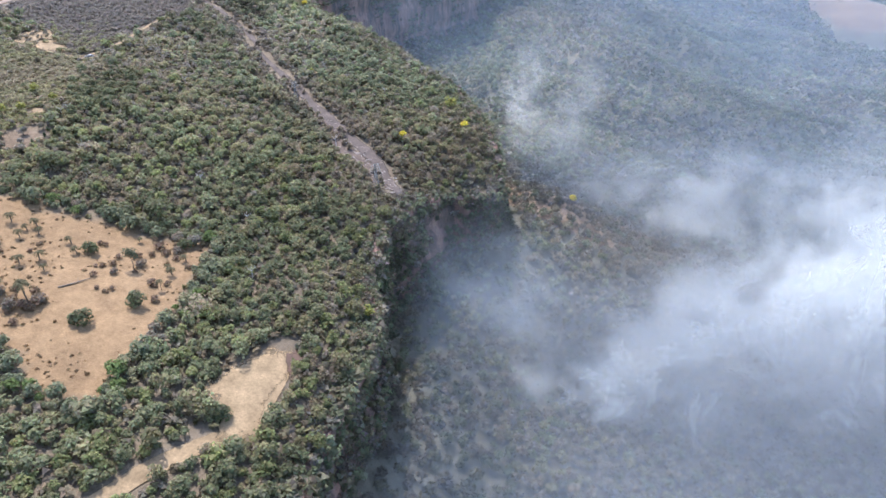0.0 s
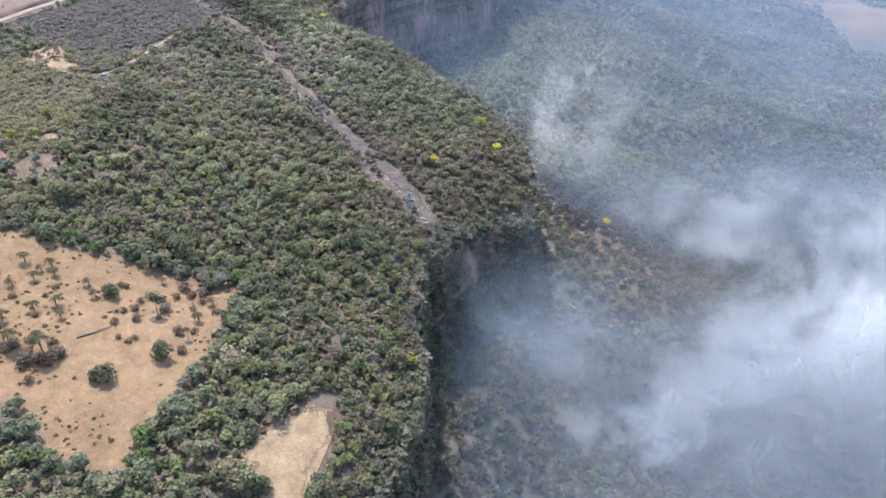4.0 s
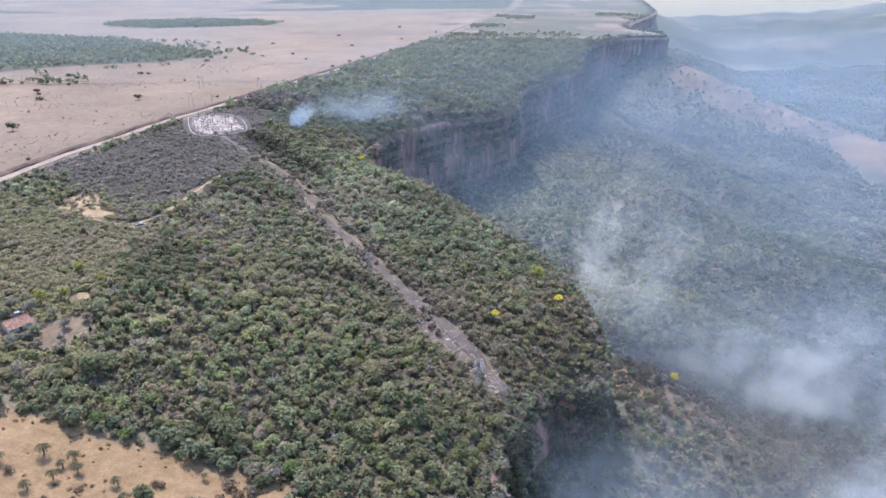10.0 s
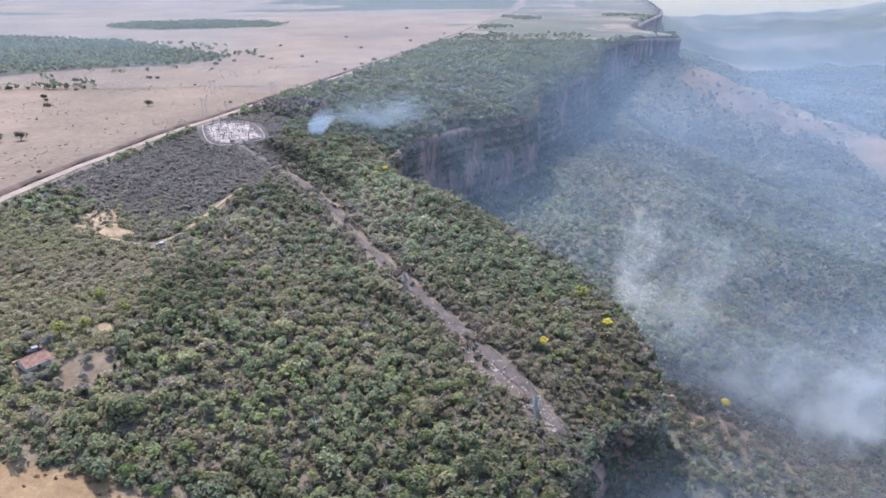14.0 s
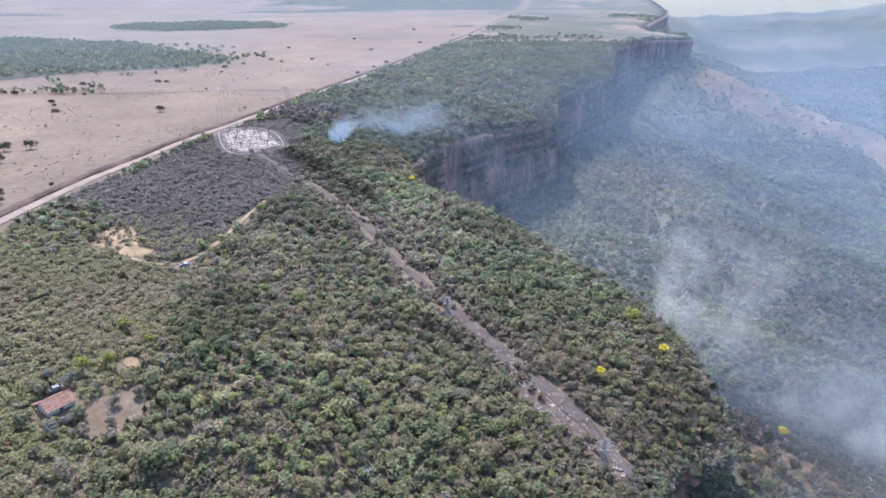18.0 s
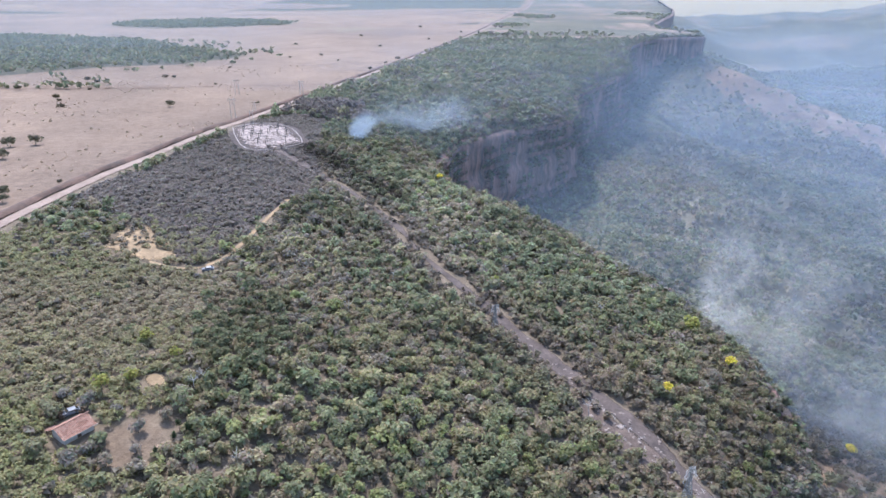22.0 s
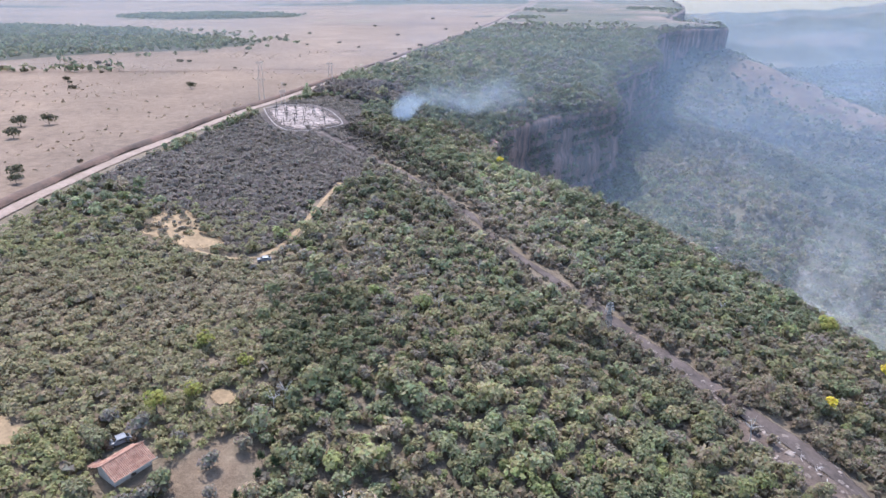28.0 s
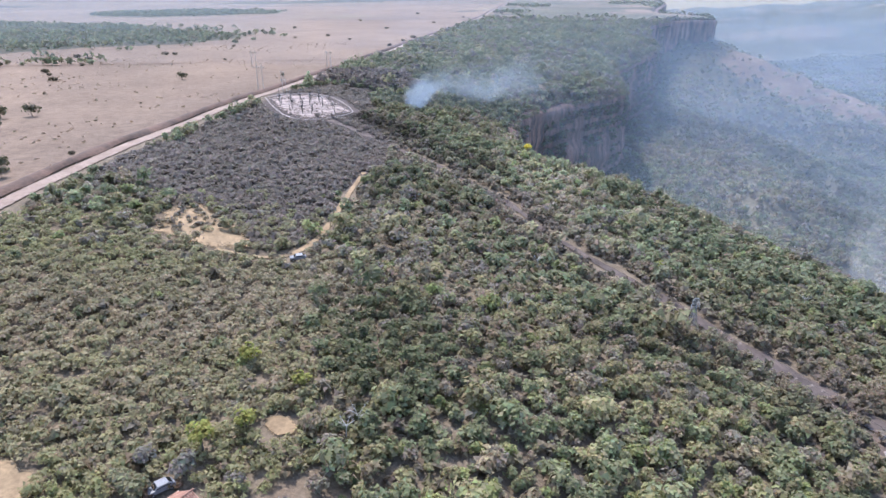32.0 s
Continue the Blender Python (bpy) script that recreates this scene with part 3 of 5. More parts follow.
# the wood on the near plateau
x, y = scatter(-262, 50, 20, 575, 3.1, 5)
m = clear_of(x, y)
x, y = x[m], y[m]
n = len(x)
patchy, patchy2 = waves(x, y, 34, 41, 3), waves(x, y, 16, 42, 3)
burnt = in_burnt(x, y).astype(float)
scrub = ease(-x, 138, 178) * ease(-y, -375, -300) * ease(y, 195, 215) * (1 - burnt)
by_track = np.exp(-(line_distance(x, y, TRACK) / 11) ** 2)
by_rim = np.exp(-(line_distance(x, y, RIM) / 26) ** 2)
broad = waves(x, y, 48, 43, 3)
dryness = np.clip(0.2 + 0.5 * np.exp(-((x + 150) / 22) ** 2 - ((y - 345) / 50) ** 2) + 0.9 * by_track + 0.4 * by_rim + 0.8 * scrub + 1.1 * patchy + 0.4 * broad, 0, 1)
weights = np.c_[np.clip(1.25 - dryness * 1.3, 0.03, 2), 0.4 + 0.4 * patchy2 + 0.25 * scrub, dryness * 0.75, dryness * 0.5 + 2 * burnt, 0.07 + 0.06 * scrub + (0.4 * np.clip(patchy2, 0, 1) + 0.35 * ease(x, -135, -105)) * ease(-y, -290, -225)]
weights = np.clip(weights, 0.01, None) * np.where(burnt[:, None] > 0, (0.08, 0.12, 1.4, 1.0, 0.0), (1, 1, 1, 1, 1))
tints, kind = blend((GREEN, OLIVE, DRY, GREY, LIME), weights, n, r)
charred = np.exp(-(line_distance(x, y, CHARRED) / 8) ** 4)
tints = np.where(burnt[:, None] > 0, np.array((0.228, 0.2, 0.18)) * (1 + 0.12 * patchy2[:, None]), tints)
tints = tints * (1 + (1 - 0.7 * burnt[:, None]) * r.uniform(-0.2, 0.2, (n, 1))) * (1 + 0.24 * patchy2[:, None]) * (1 + 0.34 * broad[:, None]) * (1 + 0.14 * scrub[:, None])
brown = 0.75 * np.exp(-(line_distance(x, y, TRACK) / (9 + 7 * ease(-y, -330, -290))) ** 2)[:, None]
tints = tints * (1 - brown) + np.array((0.222, 0.19, 0.165)) * brown
# charred band darker; brink and headland tints also darkened in place of shade
tints = tints * (1 - 0.52 * charred[:, None]) * (1 - 0.16 * by_rim[:, None] * ease(-y, -340, -300)[:, None]) * (1 + 0.2 * ease(x, -115, -85) * ease(y, 325, 360))[:, None] * (1 - 0.12 * np.exp(-((x - 12) / 24) ** 2 - ((y - 276) / 30) ** 2))[:, None]
rad = np.clip(np.exp(r.normal(0.62, 0.32, n)), 0.95, 3.8) * np.where(kind >= 2, 0.9, 1.0) * (1 - 0.3 * burnt) * (1 - 0.3 * scrub)
rad = rad * np.where(r.random(n) < 0.08, 1.35, 1.0)
tall = rad * r.uniform(0.8, 1.3, n) * (1 - 0.55 * burnt)
keep = r.random(n) > 0.45 * burnt + 0.4 * charred + scrub * np.where(kind < 2, 0.95, 0.9)
edge = line_distance(x, y, np.vstack([PADDOCK, PADDOCK[:1]])) < 5.0
EDGE_TREES = np.c_[x, y, rad, kind][keep & edge & (x > -150) & (y > 105)]
keep &= ~edge | (x <= -150) | (y <= 105)
near = y < 300
leafy_kind = (kind < 2) | (kind == 4)
for sel, q, size, nm, lab in ((keep & near & leafy_kind, 190, 0.29, "woodland", "dense woodland of green leafy crowns on the tableland"), (keep & ~near & leafy_kind, 70, 0.45, "woodland", "dense woodland of green leafy crowns on the tableland"),
                              (keep & near & ~leafy_kind, 130, 0.28, "dry_scrub", "thin brownish dry-season scrub on the tableland"), (keep & ~near & ~leafy_kind, 72, 0.35, "dry_scrub", "thin brownish dry-season scrub on the tableland")):
    wood(nm, x[sel], y[sel], rad[sel], tall[sel], tints[sel], q, size, 51 + q, lab)

# low bushes between the trees
x, y = scatter(-262, 40, 60, 520, 2.9, 15)
m = clear_of(x, y) | ((line_distance(x, y, TRACK) < 5.5) & (waves(x, y, 8, 48, 2) > 0.12))
x, y = x[m], y[m]
n = len(x)
tints, kind = blend((GREEN, OLIVE, DRY, GREY), np.tile((0.3, 0.5, 0.6, 0.6), (n, 1)), n, r)
rad = r.uniform(0.9, 1.7, n)
ash = in_burnt(x, y).astype(float)
sparse = (ease(-x, 138, 178) * ease(-y, -375, -300) * (1 - ash) < 0.5) | (r.random(n) < 0.25)
brown = 0.8 * np.exp(-(line_distance(x, y, TRACK) / 12) ** 2)[:, None]
tints = tints * (1 - brown) + np.array((0.215, 0.182, 0.158)) * brown
tints = np.where(ash[:, None] > 0, np.array((0.228, 0.2, 0.182)), tints * r.uniform(0.65, 1.1, (n, 1))) * (1 - 0.7 * np.exp(-(line_distance(x, y, CHARRED) / 8) ** 4))[:, None]
rad = rad * (1 + 0.25 * ash)
wood("undergrowth", *(q[sparse] for q in (x, y, rad, rad * (0.9 - 0.58 * ash), tints)), 17, 0.7, 57, "dry bushes and undergrowth between the trees", vary=0.6)

# ashen twigs over the burnt land
x, y = scatter(-250, -140, 320, 580, 1.5, 21)
m = clear_of(x, y) & in_burnt(x, y)
x, y = x[m], y[m]
n = len(x)
p = np.clip(0.5 + 0.8 * waves(x, y, 36, 38, 3), 0, 1)[:, None]
rad = r.uniform(0.7, 1.3, n)
wood("burnt_scrub", x, y, rad, rad * 0.35, (np.array((0.205, 0.19, 0.165)) * (1 - p) + np.array((0.262, 0.226, 0.205)) * p) * r.uniform(0.92, 1.08, (n, 1)), 12, 0.5, 61, "low ashen twigs of burnt scrub", vary=0.3)

# bushes that break up the sand clearing
x, y = scatter(-230, -140, 300, 380, 2.6, 17)
m = inside(x, y, CLEARING) & (waves(x, y, 8, 45, 2) > 0.12)
x, y = x[m], y[m]
n = len(x)
tints, kind = blend((OLIVE, DRY, GREY), np.tile((0.3, 0.7, 0.5), (n, 1)), n, r)
rad = r.uniform(0.6, 1.5, n)
wood("dry_scrub", x, y, rad, rad * 0.8, tints, 60, 0.34, 60, "low dry bushes growing over a sand clearing")

# fine dry scrub in the west of the wood
x, y = scatter(-252, -128, 205, 378, 2.05, 16)
m = clear_of(x, y) & (r.random(len(x)) < 1.0 * ease(-x, 138, 172) * ease(-y, -378, -300))
x, y = x[m], y[m]
n = len(x)
p = waves(x, y, 26, 49, 3) - 0.9 * np.exp(-((x + 222) / 18) ** 2 - ((y - 330) / 26) ** 2) + 0.5 * np.exp(-((y - 292) / 18) ** 2) - 0.4 * ease(-y, -275, -250)
p = np.clip(0.5 + 0.75 * p + r.normal(size=n) * 0.12, 0, 1)[:, None]
tints = np.array((0.24, 0.244, 0.138)) * (1 - p) + np.array((0.268, 0.238, 0.185)) * p
rad = r.uniform(1.15, 2.15, n)
wood("dry_scrub", x, y, rad, rad * r.uniform(0.45, 0.8, n), tints * r.uniform(1.0, 1.2, (n, 1)), 54, 0.32, 59, "low brown and olive dry-season scrub", vary=0.7)

# bushes that hang over the brink
along = np.repeat(np.arange(0, np.interp(1450, RIM[:, 1], seg), 2.6), 3)
along = along + r.uniform(-1.3, 1.3, len(along))
ia = np.clip(np.searchsorted(run, along), 1, len(run) - 1)
out = r.uniform(-4.0, 2.4, len(along)) - np.where(cy[ia] > 470, r.uniform(0, 8, len(along)), 0)
pos = np.c_[cx[ia] + ox[ia] * out, cy[ia] + oy[ia] * out, top[ia] + 0.4 - 0.5 * np.maximum(out, 0)]
n = len(pos)
tints, kind = blend((GREEN, OLIVE, DRY, GREY), np.where((np.abs(pos[:, 1] - 262) < 75)[:, None], (0.5, 0.25, 0.25, 1.0), (0.7, 0.4, 0.3, 0.5)), n, r)
rad = r.uniform(1.5, 2.9, n)
v, f, t = leaves(pos, rad, rad * 1.1, tints * r.uniform(0.6, 1.0, (n, 1)), 60, 0.44, 60)
tagged(mesh_object("rim_bushes", v, f, LEAF, tint=t), "bushes overhanging the brink of the cliff", "bushes", kind="stuff")

# plants that cling to the cliff
along, down = np.meshgrid(np.arange(0, np.interp(1400, RIM[:, 1], seg), 3.2), np.arange(0.02, 0.98, 0.055))
along, down = along.ravel() + r.uniform(-1.6, 1.6, along.size), down.ravel()
m = (waves(along, down * 70, 22, 44, 3) + 0.75 * np.exp(-down * 7) + 0.5 * ease(down, 0.7, 1.0) + 0.5 * (np.interp(along, seg, RIM[:, 1]) < 300) + 0.22 * (np.interp(along, seg, RIM[:, 1]) > 640) + r.normal(size=along.size) * 0.12) > 0.22
along, down = along[m], down[m]
ia = np.clip(np.searchsorted(run, along), 1, len(run) - 1)
iv = np.clip((down * (len(levels) - 1)).astype(int), 0, len(levels) - 1)
pos = CV[ia, iv] + np.c_[ox[ia], oy[ia], 0 * along] * 0.6
n = len(pos)
tints, kind = blend((GREEN, OLIVE, DRY, GREY), np.tile((0.9, 0.4, 0.35, 0.4), (n, 1)), n, r)
rad = r.uniform(1.3, 3.0, n)
v, f, t = leaves(pos, rad, rad * 1.1, tints * r.uniform(0.6, 1.1, (n, 1)), 32, 0.6, 58)
tagged(mesh_object("cliff_plants", v, f, LEAF, tint=t), "bushes and creepers clinging to the cliff ledges", "bushes", kind="stuff")

# the wooded rim further along
x, y = scatter(-210, 420, 555, 1700, 5.2, 6)
m = inside(x, y, PLATEAU) & (road_side(x, y) < -11 - 5 * waves(x, y, 30, 65, 2)) & ~in_burnt(x, y)
m &= (y < 1230 + 140 * waves(x, y, 120, 61)) | (line_distance(x, y, RIM) < 12)
m &= r.random(len(x)) > 0.6 * ease(y, 900, 1400)
x, y = x[m], y[m]
n = len(x)
tints, kind = blend((GREEN, OLIVE, GREY), np.clip(np.c_[0.9 + 0 * x, 0.35 + 0.3 * waves(x, y, 60, 62), 0.25 + 0.3 * waves(x, y, 90, 63)], 0.02, None), n, r)
tints = tints * r.uniform(0.85, 1.15, (n, 1)) * (1 + 0.3 * waves(x, y, 40, 66, 3)[:, None]) * 0.92
tints = np.where((np.hypot((x + 185) / 42, (y - 570) / 48) < 1 + 0.3 * waves(x, y, 20, 67, 2))[:, None], np.array((0.165, 0.145, 0.135)), tints)
rad = r.uniform(2.4, 5.2, n)
wood("rim_woodland", x, y, rad, rad * r.uniform(0.8, 1.2, n), tints, 40, 0.58, 71, "hazy green woodland along the top of the cliff", vary=0.6)

# woods on the valley slope, close by and further on
for step, q, lo, hi, sd in ((4.2, 66, 60, 480, 8), (6.5, 28, 60, 1200, 18)):
    x, y = scatter(-60, 640, lo, hi, step, sd)
    d = line_distance(x, y, RIM)
    m = ~inside(x, y, PLATEAU) & (d > 8) & ((d < 210) if sd == 8 else ((d < 560) & ((y > 480) | ((d >= 210) & (d < 330)))))
    x, y, d = x[m], y[m], d[m]
    n = len(x)
    p = 1.3 * waves(x, y, 85, 81, 4)
    weights = np.clip(np.c_[0.8 - 0.6 * p, 0.4 + 0 * x, 0.35 + 0.6 * p, 0.45 + 0.7 * p], 0.02, None)
    spur_dry = np.exp(-(line_distance(x, y, np.array([(46, 338), (67, 320), (84, 300), (102, 282)])) / 15) ** 2) + np.exp(-(line_distance(x, y, np.array([(60, 358), (98, 346), (138, 333), (170, 318)])) / 16) ** 2)
    weights[:, 2:] += np.array((8.0, 1.5)) * spur_dry[:, None]
    tints, kind = blend((GREEN, OLIVE, DRY, GREY), weights, n, r)
    tints = tints * 0.9 * r.uniform(0.87, 1.13, (n, 1)) * (1 + 0.75 * waves(x, y, 52, 84, 3)[:, None]) * (1 - 0.16 * np.minimum(spur_dry, 1)[:, None])
    rad = r.uniform(2.0, 4.2, n) * step / 5.2
    keep = r.random(n) > 0.15 * (kind >= 2)
    wood("valley_woodland", x[keep], y[keep], rad[keep], (rad * r.uniform(0.8, 1.3, n))[keep], tints[keep], q, 0.45 if q > 50 else 0.62, 82 + sd, "grey-green woodland on the valley slope, veiled by smoke", vary=0.5)

# woods far down the valley
x, y = scatter(120, 1900, 150, 2700, 11.5, 9)
d = line_distance(x, y, RIM)
m = ~inside(x, y, PLATEAU) & (d > 9) & (((y < 480) & (d > 325)) | ((y >= 480) & (d > 555)) | (y > 1190))
m &= (line_distance(x, y, spur_line) > 70 + 75 * waves(x, y, 60, 12, 3)) | (r.random(len(x)) < 0.3)
x, y = x[m], y[m]
n = len(x)
tints, kind = blend((GREEN, OLIVE, GREY), np.clip(np.c_[0.8 + 0 * x, 0.4 + 0.4 * waves(x, y, 200, 91), 0.3 + 0 * x], 0.02, None), n, r)
rad = r.uniform(4.5, 8.0, n)
wood("far_woodland", x, y, rad, rad * r.uniform(0.6, 0.9, n), tints * 0.85 * r.uniform(0.88, 1.12, (n, 1)) * (1 + 0.35 * waves(x, y, 110, 92, 3)[:, None]), 10, 1.0, 93, "distant hazy woods across the valley", vary=0.4)

# scattered woods on the far tableland
x, y = scatter(-150, 700, 1350, 2600, 13.0, 19)
m = inside(x, y, PLATEAU) & (road_side(x, y) < -12) & (waves(x, y, 170, 64, 3) > 0.3 - 0.2 * ease(y, 1900, 2400))
x, y = x[m], y[m]
n = len(x)
rad = r.uniform(3.5, 7.0, n)
tints, kind = blend((GREEN, OLIVE, GREY), np.tile((0.8, 0.5, 0.3), (n, 1)), n, r)
wood("far_rim_woodland", x, y, rad, rad * 0.8, tints * r.uniform(0.7, 1.15, (n, 1)), 16, 0.85, 96, "distant scattered woods on the tableland")

# the wood out on the plain
x, y = scatter(-1500, -300, 590, 2250, 10.5, 10)
fx, fy = x + 45 * waves(x, y, 90, 98, 3), y + 90 * waves(x, y, 110, 99, 3)
m = inside(x + 0.3 * (fx - x), y, WOOD) | inside(fx, fy, FAR_WOOD) | ((line_distance(x, y, WOOD[:9]) < 70) & (r.random(len(x)) < 0.16) & (waves(x, y, 60, 97, 2) > -0.1)) | ((line_distance(x, y, np.array([(-800, 600), (-480, 698), (-395, 714)])) < 16) & (r.random(len(x)) < 0.55))
x, y = x[m], y[m]
n = len(x)
tints, kind = blend((GREEN, OLIVE), np.c_[1.0 + 0 * x, 0.35 + 0 * x], n, r)
rad = r.uniform(3.0, 5.2, n)
wood("plain_woodland", x, y, rad, rad * r.uniform(0.7, 1.0, n), tints * r.uniform(0.6, 1.05, (n, 1)), 13, 0.9, 95, "dark wood standing on the dry plain")


# ---- single trees and plants ----
def land(x, y):
    return float(rooted(np.array([x]), np.array([y]))[0])


def limb(bm, a, b, ra, rb, sides=6):
    """A tapered branch from a to b."""
    a, b = Vector(a), Vector(b)
    d = (b - a).normalized()
    s = d.orthogonal().normalized()
    t = d.cross(s)
    rings = []
    for c, rr in ((a, ra), (b, rb)):
        rings.append([bm.verts.new(c + (s * math.cos(k * math.tau / sides) + t * math.sin(k * math.tau / sides)) * rr) for k in range(sides)])
    for k in range(sides):
        bm.faces.new((rings[0][k], rings[0][(k + 1) % sides], rings[1][(k + 1) % sides], rings[1][k]))
    bm.faces.new(rings[1])
    return bm


def trunk_mesh(tall, girth, limbs, spread, rnd, twigs=0):
    bm = bmesh.new()
    pts = [Vector((0, 0, -0.4))]
    for k in range(1, 4):
        pts.append(Vector((rnd.uniform(-0.12, 0.12) * k, rnd.uniform(-0.12, 0.12) * k, tall * k / 3)))
    for k in range(3):
        limb(bm, pts[k], pts[k + 1], girth * (1 - 0.22 * k), girth * (0.78 - 0.22 * k))
    for k in range(limbs):
        a = k * math.tau / limbs + rnd.uniform(-0.4, 0.4)
        base = pts[2].lerp(pts[3], rnd.uniform(0.1, 1.0))
        tip = base + Vector((math.cos(a) * spread, math.sin(a) * spread, spread * rnd.uniform(0.5, 1.0)))
        mid = base.lerp(tip, 0.5) + Vector((0, 0, 0.1 * spread))
        limb(bm, base, mid, girth * 0.4, girth * 0.28, 5)
        limb(bm, mid, tip, girth * 0.28, girth * 0.1, 5)
        for j in range(twigs):
            q = tip.lerp(mid, rnd.random()) + Vector((rnd.uniform(-1, 1), rnd.uniform(-1, 1), rnd.uniform(0.2, 1.1))) * spread * 0.5
            limb(bm, tip.lerp(mid, rnd.random()), q, girth * 0.12, girth * 0.03, 4)
    return bm


def make_tree(name, label, rad, tall, tint, quads, size, stem, seed, m, bark=BARK, category="tree", group="", limbs=5):
    rnd = random.Random(seed)
    ob = thing(name, m, label, category, group)
    part("trunk", trunk_mesh(stem + tall * 0.3, 0.05 * rad + 0.05, limbs, rad * 0.55, rnd), bark, ob)
    one = np.zeros((1, 3))
    one[0, 2] = stem + tall * 0.15
    v, f, t = leaves(one, np.array([rad]), np.array([tall]), np.array([tint]), quads, size, seed)
    mesh_object("crown", v, f, LEAF, ob, tint=t)
    return ob


def stand(x, y, turn=0.0, size=1.0, sink=0.0):
    return pose(x, y, land(x, y) - sink, 0, 0, turn) @ Matrix.Scale(size, 4)


def place(ob, x, y, turn=0.0, size=1.0):
    c = copy_thing(ob, pose(x, y, land(x, y), 0, 0, turn))
    c.scale = (size, size, size)
    return c


rnd = random.Random(11)
EDGE = [make_tree("broadleaf_tree", lab, 2.6, h, tn, 300, 0.28, 1.6, 200 + i, stand(ex, ey), group="trees along the paddock edge")
        for i, (lab, h, tn, ex, ey) in enumerate([
            ("dark green broadleaf tree at the paddock edge", 2.8, GREEN, -73.5, 176), ("olive broadleaf tree at the paddock edge", 2.4, OLIVE, -76, 187.5),
            ("dry brownish broadleaf tree at the paddock edge", 2.3, DRY, -90, 190), ("grey nearly leafless tree at the paddock edge", 2.3, GREY, -84, 189.5),
            ("pale green broadleaf tree at the paddock edge", 2.5, (0.15, 0.19, 0.075), -74, 160)])]
for ex, ey, er, ek in EDGE_TREES[:230]:
    place(EDGE[int(ek)], ex, ey, rnd.uniform(0, 360), er / 2.5)

PADDOCK_TREE = make_tree("paddock_tree", "round dark green tree with a bare trunk in dry pasture", 3.1, 3.0, (0.13, 0.14, 0.08), 340, 0.26, 1.0, 301, stand(-111.9, 177), group="trees in the dry pasture")
for px, py, s in ((-100.8, 143.5, 1.15), (-90.5, 154.5, 1.15), (-86.5, 187.5, 0.9), (-129, 140, 0.8), (-152, 172, 1.0), (-160, 186, 1.1), (-55.5, 117.5, 0.95), (-53, 146.5, 0.85), (-61, 131, 0.8)):
    place(PADDOCK_TREE, px, py, rnd.uniform(0, 360), s)
tall_tree = make_tree("tall_tree", "slender grey-green tree on a tall bare trunk", 2.7, 3.0, (0.12, 0.13, 0.085), 240, 0.26, 4.2, 302, stand(-97.6, 172), group="trees in the dry pasture")
DRY_BUSH = make_tree("dry_bush", "leafless brown bush in dry pasture", 1.8, 1.4, (0.2, 0.145, 0.11), 120, 0.22, 0.3, 303, stand(-106.6, 165.5), group="dry bushes in the pasture", category="bush", limbs=7)
for px, py, s in ((-103.1, 159.2, 0.7), (-99.4, 159.9, 0.8), (-89.8, 165.3, 1.3), (-93.4, 184.8, 1.6), (-115, 149, 1.7), (-118.5, 147, 1.5), (-116.8, 140, 1.1), (-120.2, 144.3, 1.0), (-85.5, 157, 1.2), (-104, 176, 0.9), (-87, 180, 1.0), (-112, 182, 0.8), (-108, 170, 0.6), (-140, 160, 1.1), (-145, 178, 1.0), (-128, 172, 0.7)):
    place(DRY_BUSH, px, py, rnd.uniform(0, 360), s)


def make_palm(name, label, tall, fronds, reach, seed, m, group):
    rnd = random.Random(seed)
    ob = thing(name, m, label, "palm", group)
    bm = bmesh.new()
    bend = Vector((rnd.uniform(-0.5, 0.5), rnd.uniform(-0.5, 0.5), 0))
    prev, pr = Vector((0, 0, -0.3)), 0.2
    for k in range(1, 6):
        f = k / 5
        p = Vector((0, 0, tall * f)) + bend * f * f
        limb(bm, prev, p, pr, 0.2 - 0.07 * f, 7)
        prev, pr = p, 0.2 - 0.07 * f
    part("trunk", bm, BARK, ob)
    top = prev
    for k in range(fronds):
        a, up = k * 2.4 + rnd.uniform(-0.3, 0.3), rnd.uniform(0.1, 0.95)
        out = Vector((math.cos(a), math.sin(a), 0))
        side = Vector((-math.sin(a), math.cos(a), 0))
        spine = [top + out * reach * s + Vector((0, 0, reach * (up * s - (0.75 + 0.4 * up) * s * s))) for s in np.linspace(0, 1, 7)]
        V, F = [], []
        for j in range(6):
            for sgn in (-1, 1):
                w = reach * 0.26 * math.sin(math.pi * (0.15 + 0.8 * j / 6))
                i0 = len(V)
                V += [spine[j], spine[j + 1].lerp(spine[j], 0.25), spine[j + 1] + side * sgn * w - Vector((0, 0, 0.25 * w)), spine[j].lerp(spine[j + 1], 0.7) + side * sgn * w - Vector((0, 0, 0.3 * w))]
                F.append((i0, i0 + 1, i0 + 2, i0 + 3))
        V = np.array([tuple(q) for q in V])
        mesh_object("frond", V, F, LEAF, ob, tint=np.tile(np.array((0.105, 0.1, 0.06)) * rnd.uniform(0.7, 1.3), (len(V), 1)))
    return ob


